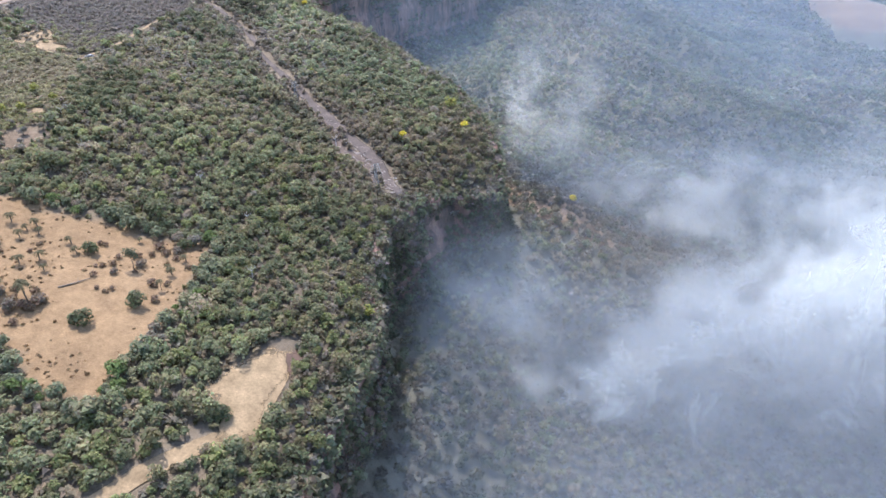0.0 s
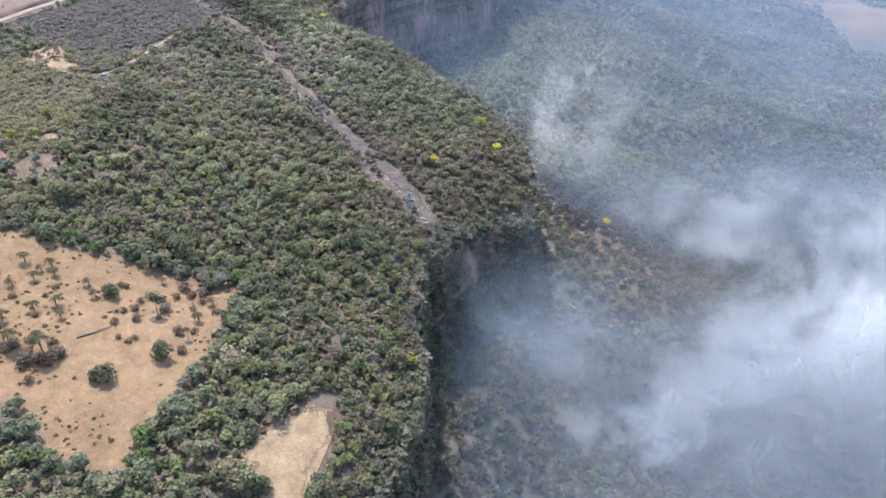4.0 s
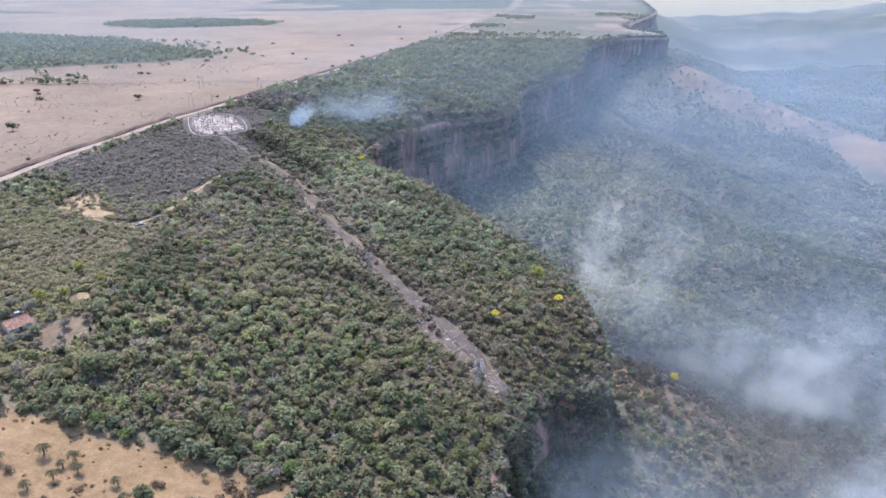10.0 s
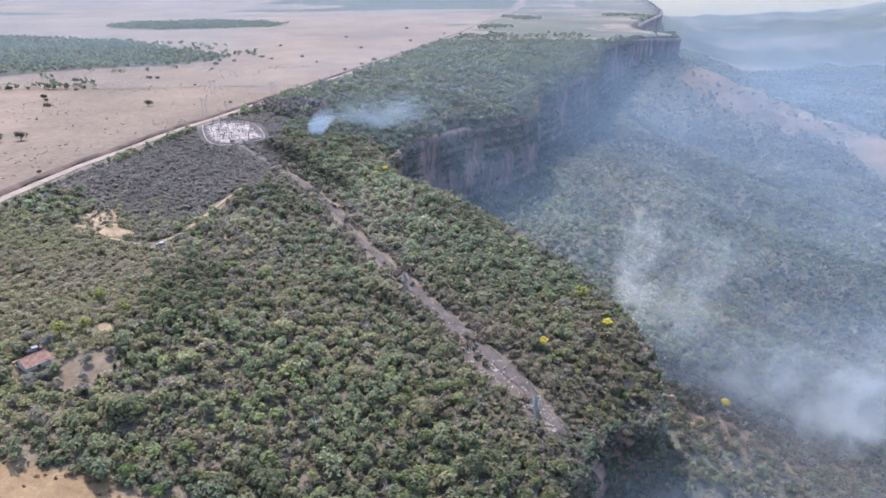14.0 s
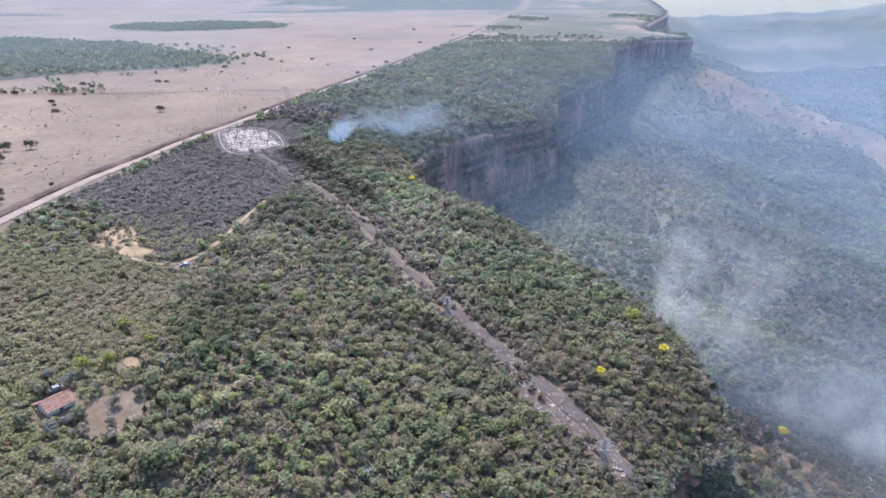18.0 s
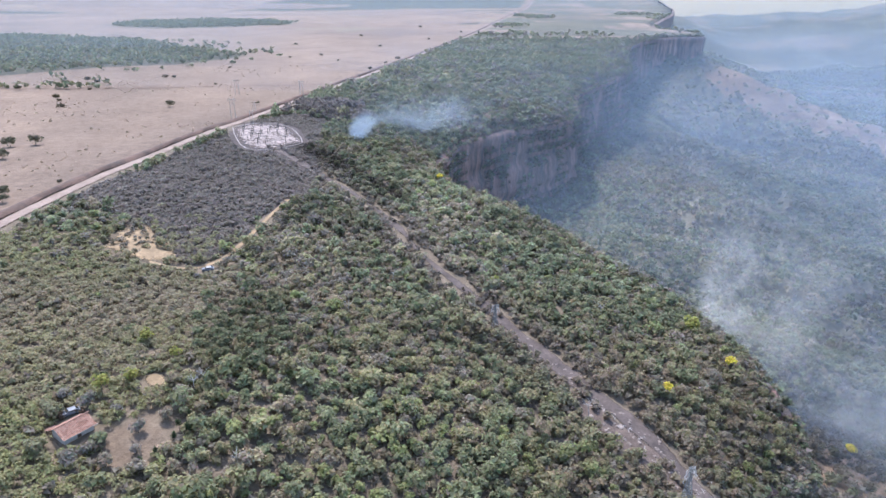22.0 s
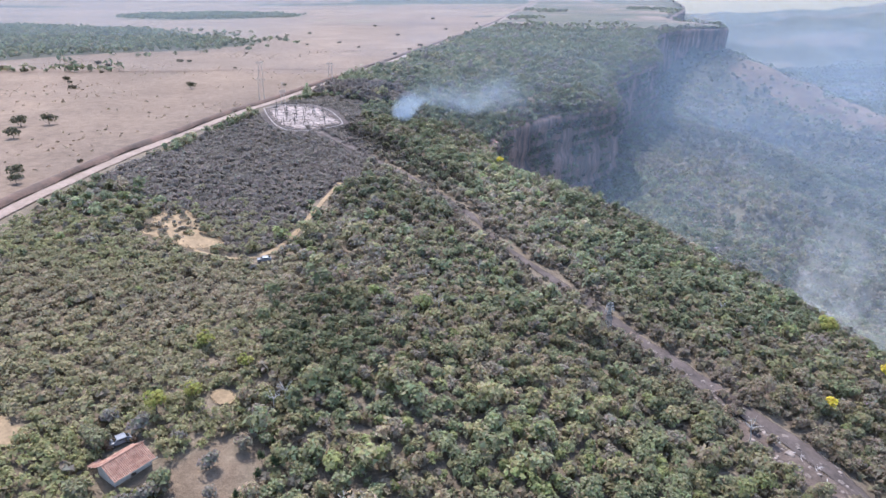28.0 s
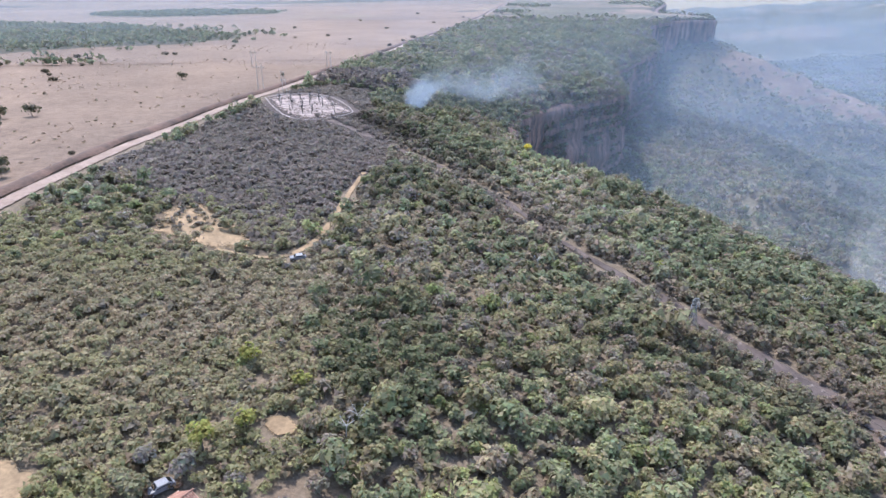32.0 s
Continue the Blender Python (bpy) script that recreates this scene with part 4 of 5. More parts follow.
PALM = make_palm("palm", "tall feather palm on a slim trunk in dry pasture", 7.0, 24, 2.4, 401, stand(-117.2, 148.8), "palms in the dry pasture")
YOUNG_PALM = make_palm("palm", "short feather palm in dry pasture", 2.7, 18, 1.6, 402, stand(-134.4, 178.3), "palms in the dry pasture")
for px, py, s in ((-125.4, 150.5, 0.8), (-119.5, 151.5, 0.75), (-129.5, 153, 0.7), (-86, 163, 0.5)):
    place(PALM, px, py, rnd.uniform(0, 360), s)
for px, py, s in ((-129.9, 181, 0.9), (-132.6, 185.3, 1.1), (-140.4, 185.5, 1.2), (-134, 182.1, 0.8), (-119.5, 179.5, 0.9), (-115.6, 174.5, 0.9), (-123.8, 168.7, 1.1), (-120.4, 164.1, 0.8), (-128, 165.4, 1.1), (-85.8, 171.5, 1.0),
                  (-84, 179.4, 0.9), (-133.6, 160.1, 1.2), (-88, 174, 0.7), (-144, 168, 1.1), (-148, 180, 1.0), (-138, 174, 0.9), (-101, 186, 0.7), (-137, 156, 1.0), (-150, 165, 1.1), (-142, 152, 0.9)):
    place(YOUNG_PALM, px, py, rnd.uniform(0, 360), s)

bm = bmesh.new()
a, b = Vector((-113.1, 157, land(-113.1, 157) + 0.2)), Vector((-106.6, 163.5, land(-106.6, 163.5) + 0.3))
limb(bm, a, a.lerp(b, 0.5) + Vector((0.3, -0.2, 0.05)), 0.28, 0.22)
limb(bm, a.lerp(b, 0.5) + Vector((0.3, -0.2, 0.05)), b, 0.22, 0.08)
limb(bm, a.lerp(b, 0.6), a.lerp(b, 0.7) + Vector((-1.2, 0.8, 0.7)), 0.1, 0.03)
tagged(part("fallen_trunk", bm, BARK), "weathered fallen trunk lying in dry pasture", "log")

# trees in flower and bright single crowns
IPE = make_tree("flowering_tree", "small tree covered in bright yellow blossom", 2.1, 1.8, YELLOW, 260, 0.29, 4.6, 501, stand(10.5, 306.5), category="tree", group="yellow flowering trees")
place(IPE, -18.5, 284.5, 40, 0.85)
place(IPE, 72.5, 323, 80, 1.1)
place(IPE, -92, 455, 10, 0.9)
LIMETREE = make_tree("lime_green_tree", "bright lime green tree among dull scrub", 2.4, 2.3, (0.29, 0.29, 0.09), 260, 0.29, 3.0, 502, stand(-173.6, 246.6), group="bright green trees")
for px, py, s in ((-171.5, 268.6, 0.85), (4, 328, 1.5), (-22, 172, 1.2), (-24, 166, 0.9), (-161, 262, 0.7), (-168, 251, 0.8), (-69.7, 340.8, 0.8)):
    place(LIMETREE, px, py, rnd.uniform(0, 360), s)

# bleached dead trees
def make_snag(seed, m):
    ob = thing("dead_tree", m, "bleached leafless dead tree standing among green crowns", "tree", "bleached dead trees")
    part("trunk", trunk_mesh(4.0, 0.16, 6, 1.7, random.Random(seed), 4), PALE_BARK, ob)
    return ob


SNAG = make_snag(601, stand(-61, 173))
for px, py, s in ((-150, 252, 1.0), (-152, 250, 0.9), (-22, 215, 1.2), (-47, 268, 1.1), (-120, 300, 0.9), (-92, 225, 1.0), (-30, 330, 1.0), (-64, 352, 0.9), (-6, 380, 1.0), (-135, 228, 1.0), (-70, 205, 0.9), (-108, 330, 0.9)):
    place(SNAG, px, py, rnd.uniform(0, 360), s)

# scattered trees on the plain
PLAIN_TREE = make_tree("savanna_tree", "dark rounded savanna tree alone on dry grass", 4.2, 3.6, (0.11, 0.105, 0.07), 220, 0.32, 2.2, 701, stand(-319, 471), group="lone trees on the plain")
for px, py, s in ((-329.5, 464.8, 1.0), (-293, 597, 0.85), (-316, 437, 0.9), (-275, 373, 0.8), (-270.5, 364.6, 0.65), (-338, 458, 0.8), (-297, 609, 0.5), (-232, 612, 0.4)):
    place(PLAIN_TREE, px, py, rnd.uniform(0, 360), s)
PLAIN_BUSH = make_tree("savanna_bush", "low dark bush on dry grass", 2.0, 1.5, (0.125, 0.105, 0.075), 110, 0.38, 0.3, 702, stand(-393, 628), group="bushes on the plain", category="bush")
for px, py, s in ((-375, 598, 1.5), (-404, 644, 1.6), (-369, 777, 1.6), (-360, 776, 1.3), (-264.6, 396.5, 0.7), (-172, 845, 1.4), (-160, 905, 1.2), (-150, 960, 1.7), (-220, 929, 1.1), (-438, 760, 1.8), (-420, 742, 1.5), (-446, 735, 2.0),
                  (-300, 720, 0.8), (-330, 860, 1.0), (-255, 1010, 1.4), (-190, 1150, 1.5), (-330, 1200, 1.6), (-250, 1400, 1.8), (-120, 1300, 1.6), (-400, 690, 1.0), (-470, 700, 1.7), (-500, 720, 1.8), (-350, 540, 0.5), (-283, 505, 0.4), (-60, 1500, 1.8), (-150, 1700, 2.2), (-290, 980, 1.1)):
    place(PLAIN_BUSH, px, py, rnd.uniform(0, 360), s)


# brown bushes about the palms
DRY_BUSH = make_tree("dry_bush", "low brown leafless bush in dry pasture", 1.5, 1.1, (0.19, 0.135, 0.095), 90, 0.34, 0.3, 703, stand(-116, 146.5), group="dry bushes in the pasture", category="bush")
for px, py, s in ((-178.9, 237.9, 0.95), (-175.5, 239.4, 0.85), (-121.5, 149.2, 1.2), (-123.4, 153.4, 0.9), (-118, 153.8, 1.0), (-126.8, 148.6, 1.1), (-130, 149.8, 1.3), (-113.5, 150.6, 0.8), (-85, 166, 0.9), (-88.5, 164.2, 0.8), (-104, 172, 1.0), (-106.5, 170.4, 0.8), (-98.6, 178, 1.1), (-95.2, 180.4, 0.9),
                  (-91.5, 182, 1.2), (-110.2, 181.5, 0.9), (-127, 176, 0.8), (-139, 163, 1.2), (-145, 160.5, 1.0), (-147.5, 172.5, 1.1), (-100.5, 158.5, 0.7), (-82, 175.5, 0.9), (-96.4, 169.8, 0.6), (-135.8, 169.4, 0.8)):
    place(DRY_BUSH, px, py, rnd.uniform(0, 360), s)


THICKET = make_tree("dry_thicket", "grey-brown leafless thicket round palms in dry pasture", 2.6, 2.2, (0.215, 0.178, 0.145), 260, 0.24, 0.4, 705, stand(-114.5, 150.5), group="thickets in the dry pasture", category="thicket", limbs=8)
for px, py, s in ((-120.5, 146.5, 1.1), (-126, 151.5, 0.9), (-95.5, 173.5, 0.9), (-92, 158.5, 0.7), (-88.5, 183.5, 0.8), (-101.5, 168, 0.7), (-131, 147, 1.0), (-137, 151, 0.9)):
    place(THICKET, px, py, rnd.uniform(0, 360), s)


# grass tufts and stones in the pasture and out on the plain
r = np.random.default_rng(77)
x, y = scatter(-215, -74, 108, 206, 2.3, 78)
m = inside(x, y, PADDOCK) & (waves(x, y, 11, 79, 3) + 0.25 * r.normal(size=len(x)) > 0.28)
x, y = x[m], y[m]
rad = r.uniform(0.25, 0.75, len(x))
tf = np.array((0.27, 0.19, 0.115)) * r.uniform(0.6, 1.2, (len(x), 1))
v, f, t = leaves(np.c_[x, y, height(x, y)], rad, rad * 0.5, tf, 16, 0.6, 80)
tagged(mesh_object("grass_tufts", v, f, LEAF, tint=t), "dry brown grass tufts in the pasture", "grass", kind="stuff")
x, y = scatter(-520, -200, 300, 900, 7.0, 81)
m = (road_side(x, y) > 10) & (waves(x, y, 45, 82, 3) + 0.3 * r.normal(size=len(x)) > 0.22)
x, y = x[m], y[m]
rad = r.uniform(0.4, 1.1, len(x))
tf = np.array((0.29, 0.225, 0.17)) * r.uniform(0.75, 1.15, (len(x), 1))
v, f, t = leaves(np.c_[x, y, height(x, y)], rad, rad * 0.5, tf, 14, 0.6, 83)
tagged(mesh_object("grass_tufts", v, f, LEAF, tint=t), "dry grass tufts on the plain", "grass", kind="stuff")


# ---- the house ----
def box(bm, x0, x1, y0, y1, z0, z1, bevel=0.02):
    r = bmesh.ops.create_cube(bm, size=1.0)
    bmesh.ops.scale(bm, vec=(x1 - x0, y1 - y0, z1 - z0), verts=r["verts"])
    bmesh.ops.translate(bm, vec=((x0 + x1) / 2, (y0 + y1) / 2, (z0 + z1) / 2), verts=r["verts"])
    if bevel:
        bmesh.ops.bevel(bm, geom=list({e for v in r["verts"] for e in v.link_edges}), offset=bevel, segments=1, affect="EDGES")
    return bm


def tiled_slope(length, run_, z_ridge, z_eave, side, column=0.3):
    """One roof slope of clay tiles: rounded columns stepped in courses."""
    bm = bmesh.new()
    cols, courses = int(length / column), 12
    for c in range(cols):
        x0 = -length / 2 + c * column
        for k in range(courses):
            f0, f1 = k / courses, (k + 1.12) / courses
            sag = 0.05 * math.sin(c * 0.7)
            ring = []
            for f, lift in ((f0, 0.0), (f1, 0.035)):
                z = z_ridge + (z_eave - z_ridge) * f - 0.08 * math.sin(math.pi * f) + sag * 0.4
                ring.append([bm.verts.new((x0 + column * u, side * run_ * f, z + lift + h)) for u, h in ((0, 0), (0.25, 0.08), (0.6, 0.09), (0.85, 0.0))])
            for j in range(3):
                bm.faces.new((ring[0][j], ring[0][j + 1], ring[1][j + 1], ring[1][j]))
    return bm


hx, hy = -173.8, 233.0
house = thing("house", pose(hx, hy, land(hx, hy) - 0.2, 0, 0, 57), "small rural house with a weathered red clay tile roof", "house")
L, W, H = 7.0, 4.6, 2.2
part("wall", box(bmesh.new(), -L / 2, L / 2, -W / 2, -W / 2 + 0.18, 0, H), PLASTER, house)
part("wall", box(bmesh.new(), -L / 2, L / 2, W / 2 - 0.18, W / 2, 0, H), PLASTER, house)
for sx in (-1, 1):
    bm = box(bmesh.new(), sx * (L / 2 - 0.09) - 0.085, sx * (L / 2 - 0.09) + 0.085, -W / 2 + 0.18, W / 2 - 0.18, 0, H)
    g = [bm.verts.new((sx * (L / 2 - 0.09) + o, yy, zz)) for o in (-0.08, 0.08) for yy, zz in ((-W / 2 + 0.2, H), (W / 2 - 0.2, H), (0, H + 1.15))]
    for face in ((0, 1, 2), (5, 4, 3), (0, 2, 5, 3), (1, 4, 5, 2), (0, 3, 4, 1)):
        bm.faces.new([g[i] for i in face])
    part("gable_wall", bm, PLASTER, house)
for sy in (-1, 1):
    slope = part("roof_slope", tiled_slope(8.0, 3.5, H + 1.4, H - 0.4, sy), TILE, house)
    part("fascia", box(bmesh.new(), -4.0, 4.0, sy * 3.5 - 0.03, sy * 3.5 + 0.03, H - 0.56, H - 0.39, 0.005), PLASTER, slope, "pale fascia board")
    for kx in np.linspace(-3.7, 3.7, 8):
        part("rafter", limb(bmesh.new(), (kx, 0, H + 1.3), (kx, sy * 3.4, H - 0.47), 0.05, 0.05, 4), DARK_WOOD, slope)
bm = bmesh.new()
for k in range(19):
    limb(bm, (-4.0 + k * 0.42, 0, H + 1.46 + 0.02 * (k % 2)), (-4.0 + k * 0.42 + 0.47, 0, H + 1.44), 0.15, 0.13, 8)
part("ridge_tiles", bm, TILE, house)
door = part("door", box(bmesh.new(), -0.45, 0.45, -W / 2 - 0.03, -W / 2 + 0.03, 0.05, 2.08), DARK_WOOD, house)
part("handle", box(bmesh.new(), 0.3, 0.36, -W / 2 - 0.09, -W / 2 - 0.03, 1.0, 1.1, 0.01), STEEL, door)
for wx, sy in ((-2.4, -1), (2.4, -1), (-2.0, 1), (2.0, 1)):
    win = part("window", box(bmesh.new(), wx - 0.5, wx + 0.5, sy * W / 2 - 0.03, sy * W / 2 + 0.03, 0.9, 1.8, 0.01), GLASS_DARK, house)
    part("sill", box(bmesh.new(), wx - 0.6, wx + 0.6, sy * (W / 2 + 0.06) - 0.08, sy * (W / 2 + 0.06) + 0.08, 0.82, 0.89, 0.01), CONCRETE, win)
    for dx in (-0.53, 0.53):
        part("frame", box(bmesh.new(), wx + dx - 0.04, wx + dx + 0.04, sy * W / 2 - 0.05, sy * W / 2 + 0.05, 0.9, 1.83, 0.01), DARK_WOOD, win)
leanto = part("lean_to_roof", tiled_slope(2.6, 1.6, H - 0.5, H - 0.85, 1), TILE, house)
leanto.matrix_basis = pose(-2.6, 3.4, 0)
for kx in (-3.7, -1.5):
    part("veranda_post", box(bmesh.new(), kx - 0.07, kx + 0.07, 4.75, 4.89, 0, H - 0.8), DARK_WOOD, house)


# ---- cars ----
def make_car(m, label):
    car = thing("car", m, label, "car")
    bm = bmesh.new()
    prof = [(-2.05, 0.35), (-2.05, 0.85), (-1.9, 0.98), (-1.0, 1.02), (-0.45, 1.45), (1.1, 1.48), (1.75, 1.05), (2.0, 0.95), (2.05, 0.35)]
    rows = []
    for yy, sq in ((-0.82, 0.96), (-0.7, 1.0), (0.7, 1.0), (0.82, 0.96)):
        rows.append([bm.verts.new((px * (sq if abs(yy) > 0.8 else 1), yy, 0.35 + (pz - 0.35) * sq)) for px, pz in prof])
    for p, q in zip(rows[:-1], rows[1:]):
        for k in range(len(prof) - 1):
            bm.faces.new((p[k], p[k + 1], q[k + 1], q[k]))
    bm.faces.new(rows[0])
    bm.faces.new(rows[-1][::-1])
    body = part("body", bm, CAR_WHITE, car)
    for pts in (((-1.02, 1.05), (-0.5, 1.43)), ((1.16, 1.46), (1.7, 1.1))):
        (ax, az), (bx, bz) = pts
        mesh_object("windscreen", [(ax, -0.68, az + 0.02), (bx, -0.62, bz + 0.02), (bx, 0.62, bz + 0.02), (ax, 0.68, az + 0.02)], [(0, 1, 2, 3)], GLASS_DARK, body)
    for sy in (-0.83, 0.83):
        mesh_object("side_window", [(-0.75, sy, 1.06), (-0.4, sy * 0.97, 1.36), (1.05, sy * 0.97, 1.38), (1.45, sy, 1.06)], [(0, 1, 2, 3)], GLASS_DARK, body)
    for wx in (-1.3, 1.3):
        for sy in (-1, 1):
            bm = bmesh.new()
            bmesh.ops.create_cone(bm, cap_ends=True, segments=16, radius1=0.33, radius2=0.33, depth=0.2, matrix=pose(wx, sy * 0.76, 0.33, 90))
            wheel = part("wheel", bm, RUBBER, car)
            bm = bmesh.new()
            bmesh.ops.create_cone(bm, cap_ends=True, segments=12, radius1=0.2, radius2=0.17, depth=0.06, matrix=pose(wx, sy * 0.87, 0.33, 90))
            part("rim", bm, STEEL, wheel)
    return car


make_car(pose(-177.4, 238.8, land(-177.4, 238.8), 0, 0, 40), "small silver car parked under bushes behind the house")
make_car(pose(-171.5, 318.5, land(-171.5, 318.5) + 0.25, 0, 0, 15), "small silver car stopped where two sandy paths meet")


# ---- power line and gravel yard ----
def make_pylon(m, tall, label, group):
    ob = thing("pylon", m, label, "pylon", group)
    b, t = tall * 0.1, tall * 0.028
    corners = [(-1, -1), (1, -1), (1, 1), (-1, 1)]

    def at(c, f):
        w = b + (t - b) * min(1, f / 0.75)
        return Vector((c[0] * w, c[1] * w, tall * f))

    for c in corners:
        part("leg", limb(limb(bmesh.new(), at(c, 0), at(c, 0.75), 0.09, 0.08, 4), at(c, 0.75), at(c, 1.0), 0.08, 0.06, 4), STEEL, ob)
        part("footing", box(bmesh.new(), c[0] * b - 0.35, c[0] * b + 0.35, c[1] * b - 0.35, c[1] * b + 0.35, -0.6, 0.35), CONCRETE, ob)
    steps = [0, 0.18, 0.34, 0.48, 0.6, 0.7, 0.8, 0.9, 1.0]
    for k in range(4):
        bm = bmesh.new()
        c, d = corners[k], corners[(k + 1) % 4]
        for f0, f1 in zip(steps[:-1], steps[1:]):
            limb(bm, at(c, f0), at(d, f1), 0.045, 0.045, 4)
            limb(bm, at(d, f0), at(c, f1), 0.045, 0.045, 4)
            limb(bm, at(c, f1), at(d, f1), 0.04, 0.04, 4)
        part("lattice", bm, STEEL, ob)
    for f, reach in ((0.74, 0.2), (0.86, 0.17), (0.98, 0.14)):
        bm = bmesh.new()
        for s in (-1, 1):
            tip = Vector((s * tall * reach, 0, tall * f))
            for q in corners:
                if q[0] == s:
                    limb(bm, at(q, min(1, f + 0.02)), tip, 0.05, 0.03, 4)
                    limb(bm, at(q, f - 0.05), tip, 0.05, 0.03, 4)
        arm = part("crossarm", bm, STEEL, ob)
        for s in (-1, 1):
            bm = bmesh.new()
            for j in range(6):
                bmesh.ops.create_cone(bm, cap_ends=True, segments=8, radius1=0.13, radius2=0.06, depth=0.09, matrix=pose(s * tall * reach, 0, tall * f - 0.12 - 0.13 * j))
            part("insulator", bm, CONCRETE, arm)
    return ob


PYLONS = [(-27.3, 240.5, 11.5), (-71.5, 309.0, 8.5)]
for px, py, tall in PYLONS:
    make_pylon(pose(px, py, land(px, py), 0, 0, 30), tall, "galvanised steel lattice pylon on the cleared strip", "pylons of the power line")


def cable(name, a, b, sag, label):
    cu = bmesh.new()
    pts = [Vector(a).lerp(Vector(b), k / 16) - Vector((0, 0, sag * 4 * (k / 16) * (1 - k / 16))) for k in range(17)]
    for p, q in zip(pts[:-1], pts[1:]):
        limb(cu, p, q, 0.012, 0.012, 4)
    return tagged(part(name, cu, SOOT), label, "cable", "cables of the power line")


ends = [(-176, 476, land(-176, 476) + 9), (-71.5, 309, land(-71.5, 309) + 6.2), (-27.3, 240.5, land(-27.3, 240.5) + 8.4), (2, 60, -45)]
for s in (-2.8, 0.0, 2.8):
    for a, b in zip(ends[:-1], ends[1:]):
        lift = 1.8 if s == 0 else 0
        cable("power_cable", (a[0] + s * 0.86, a[1] + s * 0.5, a[2] + lift), (b[0] + s * 0.86, b[1] + s * 0.5, b[2] + lift), 4.0, "thin power cable strung between the pylons")


def make_post(m, tall, label, group, arm=0.0, name="steel_post", mat=SOOT):
    ob = thing(name, m, label, "post", group)
    part("shaft", limb(bmesh.new(), (0, 0, -0.3), (0, 0, tall), 0.15, 0.11, 8), mat, ob)
    part("base", box(bmesh.new(), -0.3, 0.3, -0.3, 0.3, -0.3, 0.35), CONCRETE, ob)
    if arm:
        bar = part("crossarm", box(bmesh.new(), -arm, arm, -0.09, 0.09, tall - 0.6, tall - 0.4), mat, ob)
        for s in (-0.85, 0, 0.85):
            bm = bmesh.new()
            bmesh.ops.create_cone(bm, cap_ends=True, segments=8, radius1=0.12, radius2=0.07, depth=0.5, matrix=pose(s * arm, 0, tall - 0.15))
            part("insulator", bm, CONCRETE, bar)
    return ob


for px, py, s in ((-182.5, 239, 0.8), (-175, 241.8, 0.9), (-181, 243.5, 0.8), (-166, 228.5, 0.8), (-167, 240, 0.7), (-160, 235, 0.8), (-178, 226, 1.0), (-155, 240, 0.8), (-163, 224, 0.9), (-158, 229, 0.6), (-170, 223.5, 0.9), (-168.3, 226.8, 0.75), (-166.5, 231.5, 0.6), (-179.8, 237.2, 1.0), (-171.5, 224.5, 0.7)):
    place(EDGE[rnd.choice((2, 3, 3, 1))], px, py, rnd.uniform(0, 360), s)
POST = make_post(stand(-205, 500), 4.2, "dark steel post standing in the white gravel yard", "posts in the gravel yard", 1.3)
yard = [(-212 + 5.0 * i + rnd.uniform(-0.9, 0.9) - 1.2 * j, 477 + 6.2 * j + 1.1 * i + rnd.uniform(-1, 1)) for i in range(8) for j in range(8)]
inner = COMPOUND.mean(0) + (COMPOUND - COMPOUND.mean(0)) * 0.86
for px, py in yard:
    if inside(np.array([px]), np.array([py]), inner)[0] and rnd.random() < 0.75:
        place(POST, px, py, rnd.choice((15, 105)), rnd.uniform(0.65, 1.25))
edge_line = smooth_line(np.vstack([COMPOUND, COMPOUND[:1]]), 1)
tagged(ribbon("kerb", COMPOUND.mean(0) + (edge_line - COMPOUND.mean(0)) * 1.06, 0.8, KERB, 0.3, 0.6, 0.25, 2.0), "pale low kerb round the gravel yard", "kerb", kind="structure")
# heaps of dark debris and white gravel in the yard
yr = np.random.default_rng(91)
gx2, gy2 = scatter(-240, -160, 460, 540, 1.7, 92)
gm = inside(gx2, gy2, inner) & (waves(gx2, gy2, 6, 93, 2) > 0.1)
gx2, gy2 = gx2[gm], gy2[gm]
gs = yr.uniform(0.2, 0.6, len(gx2))
oct_v = np.array([(1, 0, 0), (-1, 0, 0), (0, 1, 0), (0, -1, 0), (0, 0, 0.8), (0, 0, -0.4)])
oct_f = np.array([(0, 2, 4), (2, 1, 4), (1, 3, 4), (3, 0, 4), (2, 0, 5), (1, 2, 5), (3, 1, 5), (0, 3, 5)])
gv = np.c_[gx2, gy2, height(gx2, gy2) + 0.5][:, None, :] + oct_v * gs[:, None, None] * yr.uniform(0.6, 1.4, (len(gs), 6, 1))
gf = oct_f[None] + 6 * np.arange(len(gs))[:, None, None]
tagged(mesh_object("rubble", gv.reshape(-1, 3), gf.reshape(-1, 3), ROCK), "white broken rubble heaped in the gravel yard", "rubble", kind="stuff")


def make_mast(m, tall, label):
    ob = thing("utility_mast", m, label, "mast", "tall masts by the road")
    for s in (-1.7, 1.7):
        part("pole", limb(bmesh.new(), (s, 0, -0.5), (s * 0.9, 0, tall), 0.2, 0.12, 8), CONCRETE, ob)
    arm = part("crossarm", box(bmesh.new(), -3.2, 3.2, -0.12, 0.12, tall - 1.6, tall - 1.35), CONCRETE, ob)
    part("brace", limb(limb(bmesh.new(), (-1.6, 0, tall * 0.55), (1.6, 0, tall - 1.6), 0.06, 0.06, 4), (1.6, 0, tall * 0.55), (-1.6, 0, tall - 1.6), 0.06, 0.06, 4), STEEL, ob)
    for s in (-2.9, 0, 2.9):
        bm2 = bmesh.new()
        bmesh.ops.create_cone(bm2, cap_ends=True, segments=8, radius1=0.12, radius2=0.12, depth=1.0, matrix=pose(s, 0, tall - 2.1))
        part("insulator", bm2, STEEL, arm)
    return ob


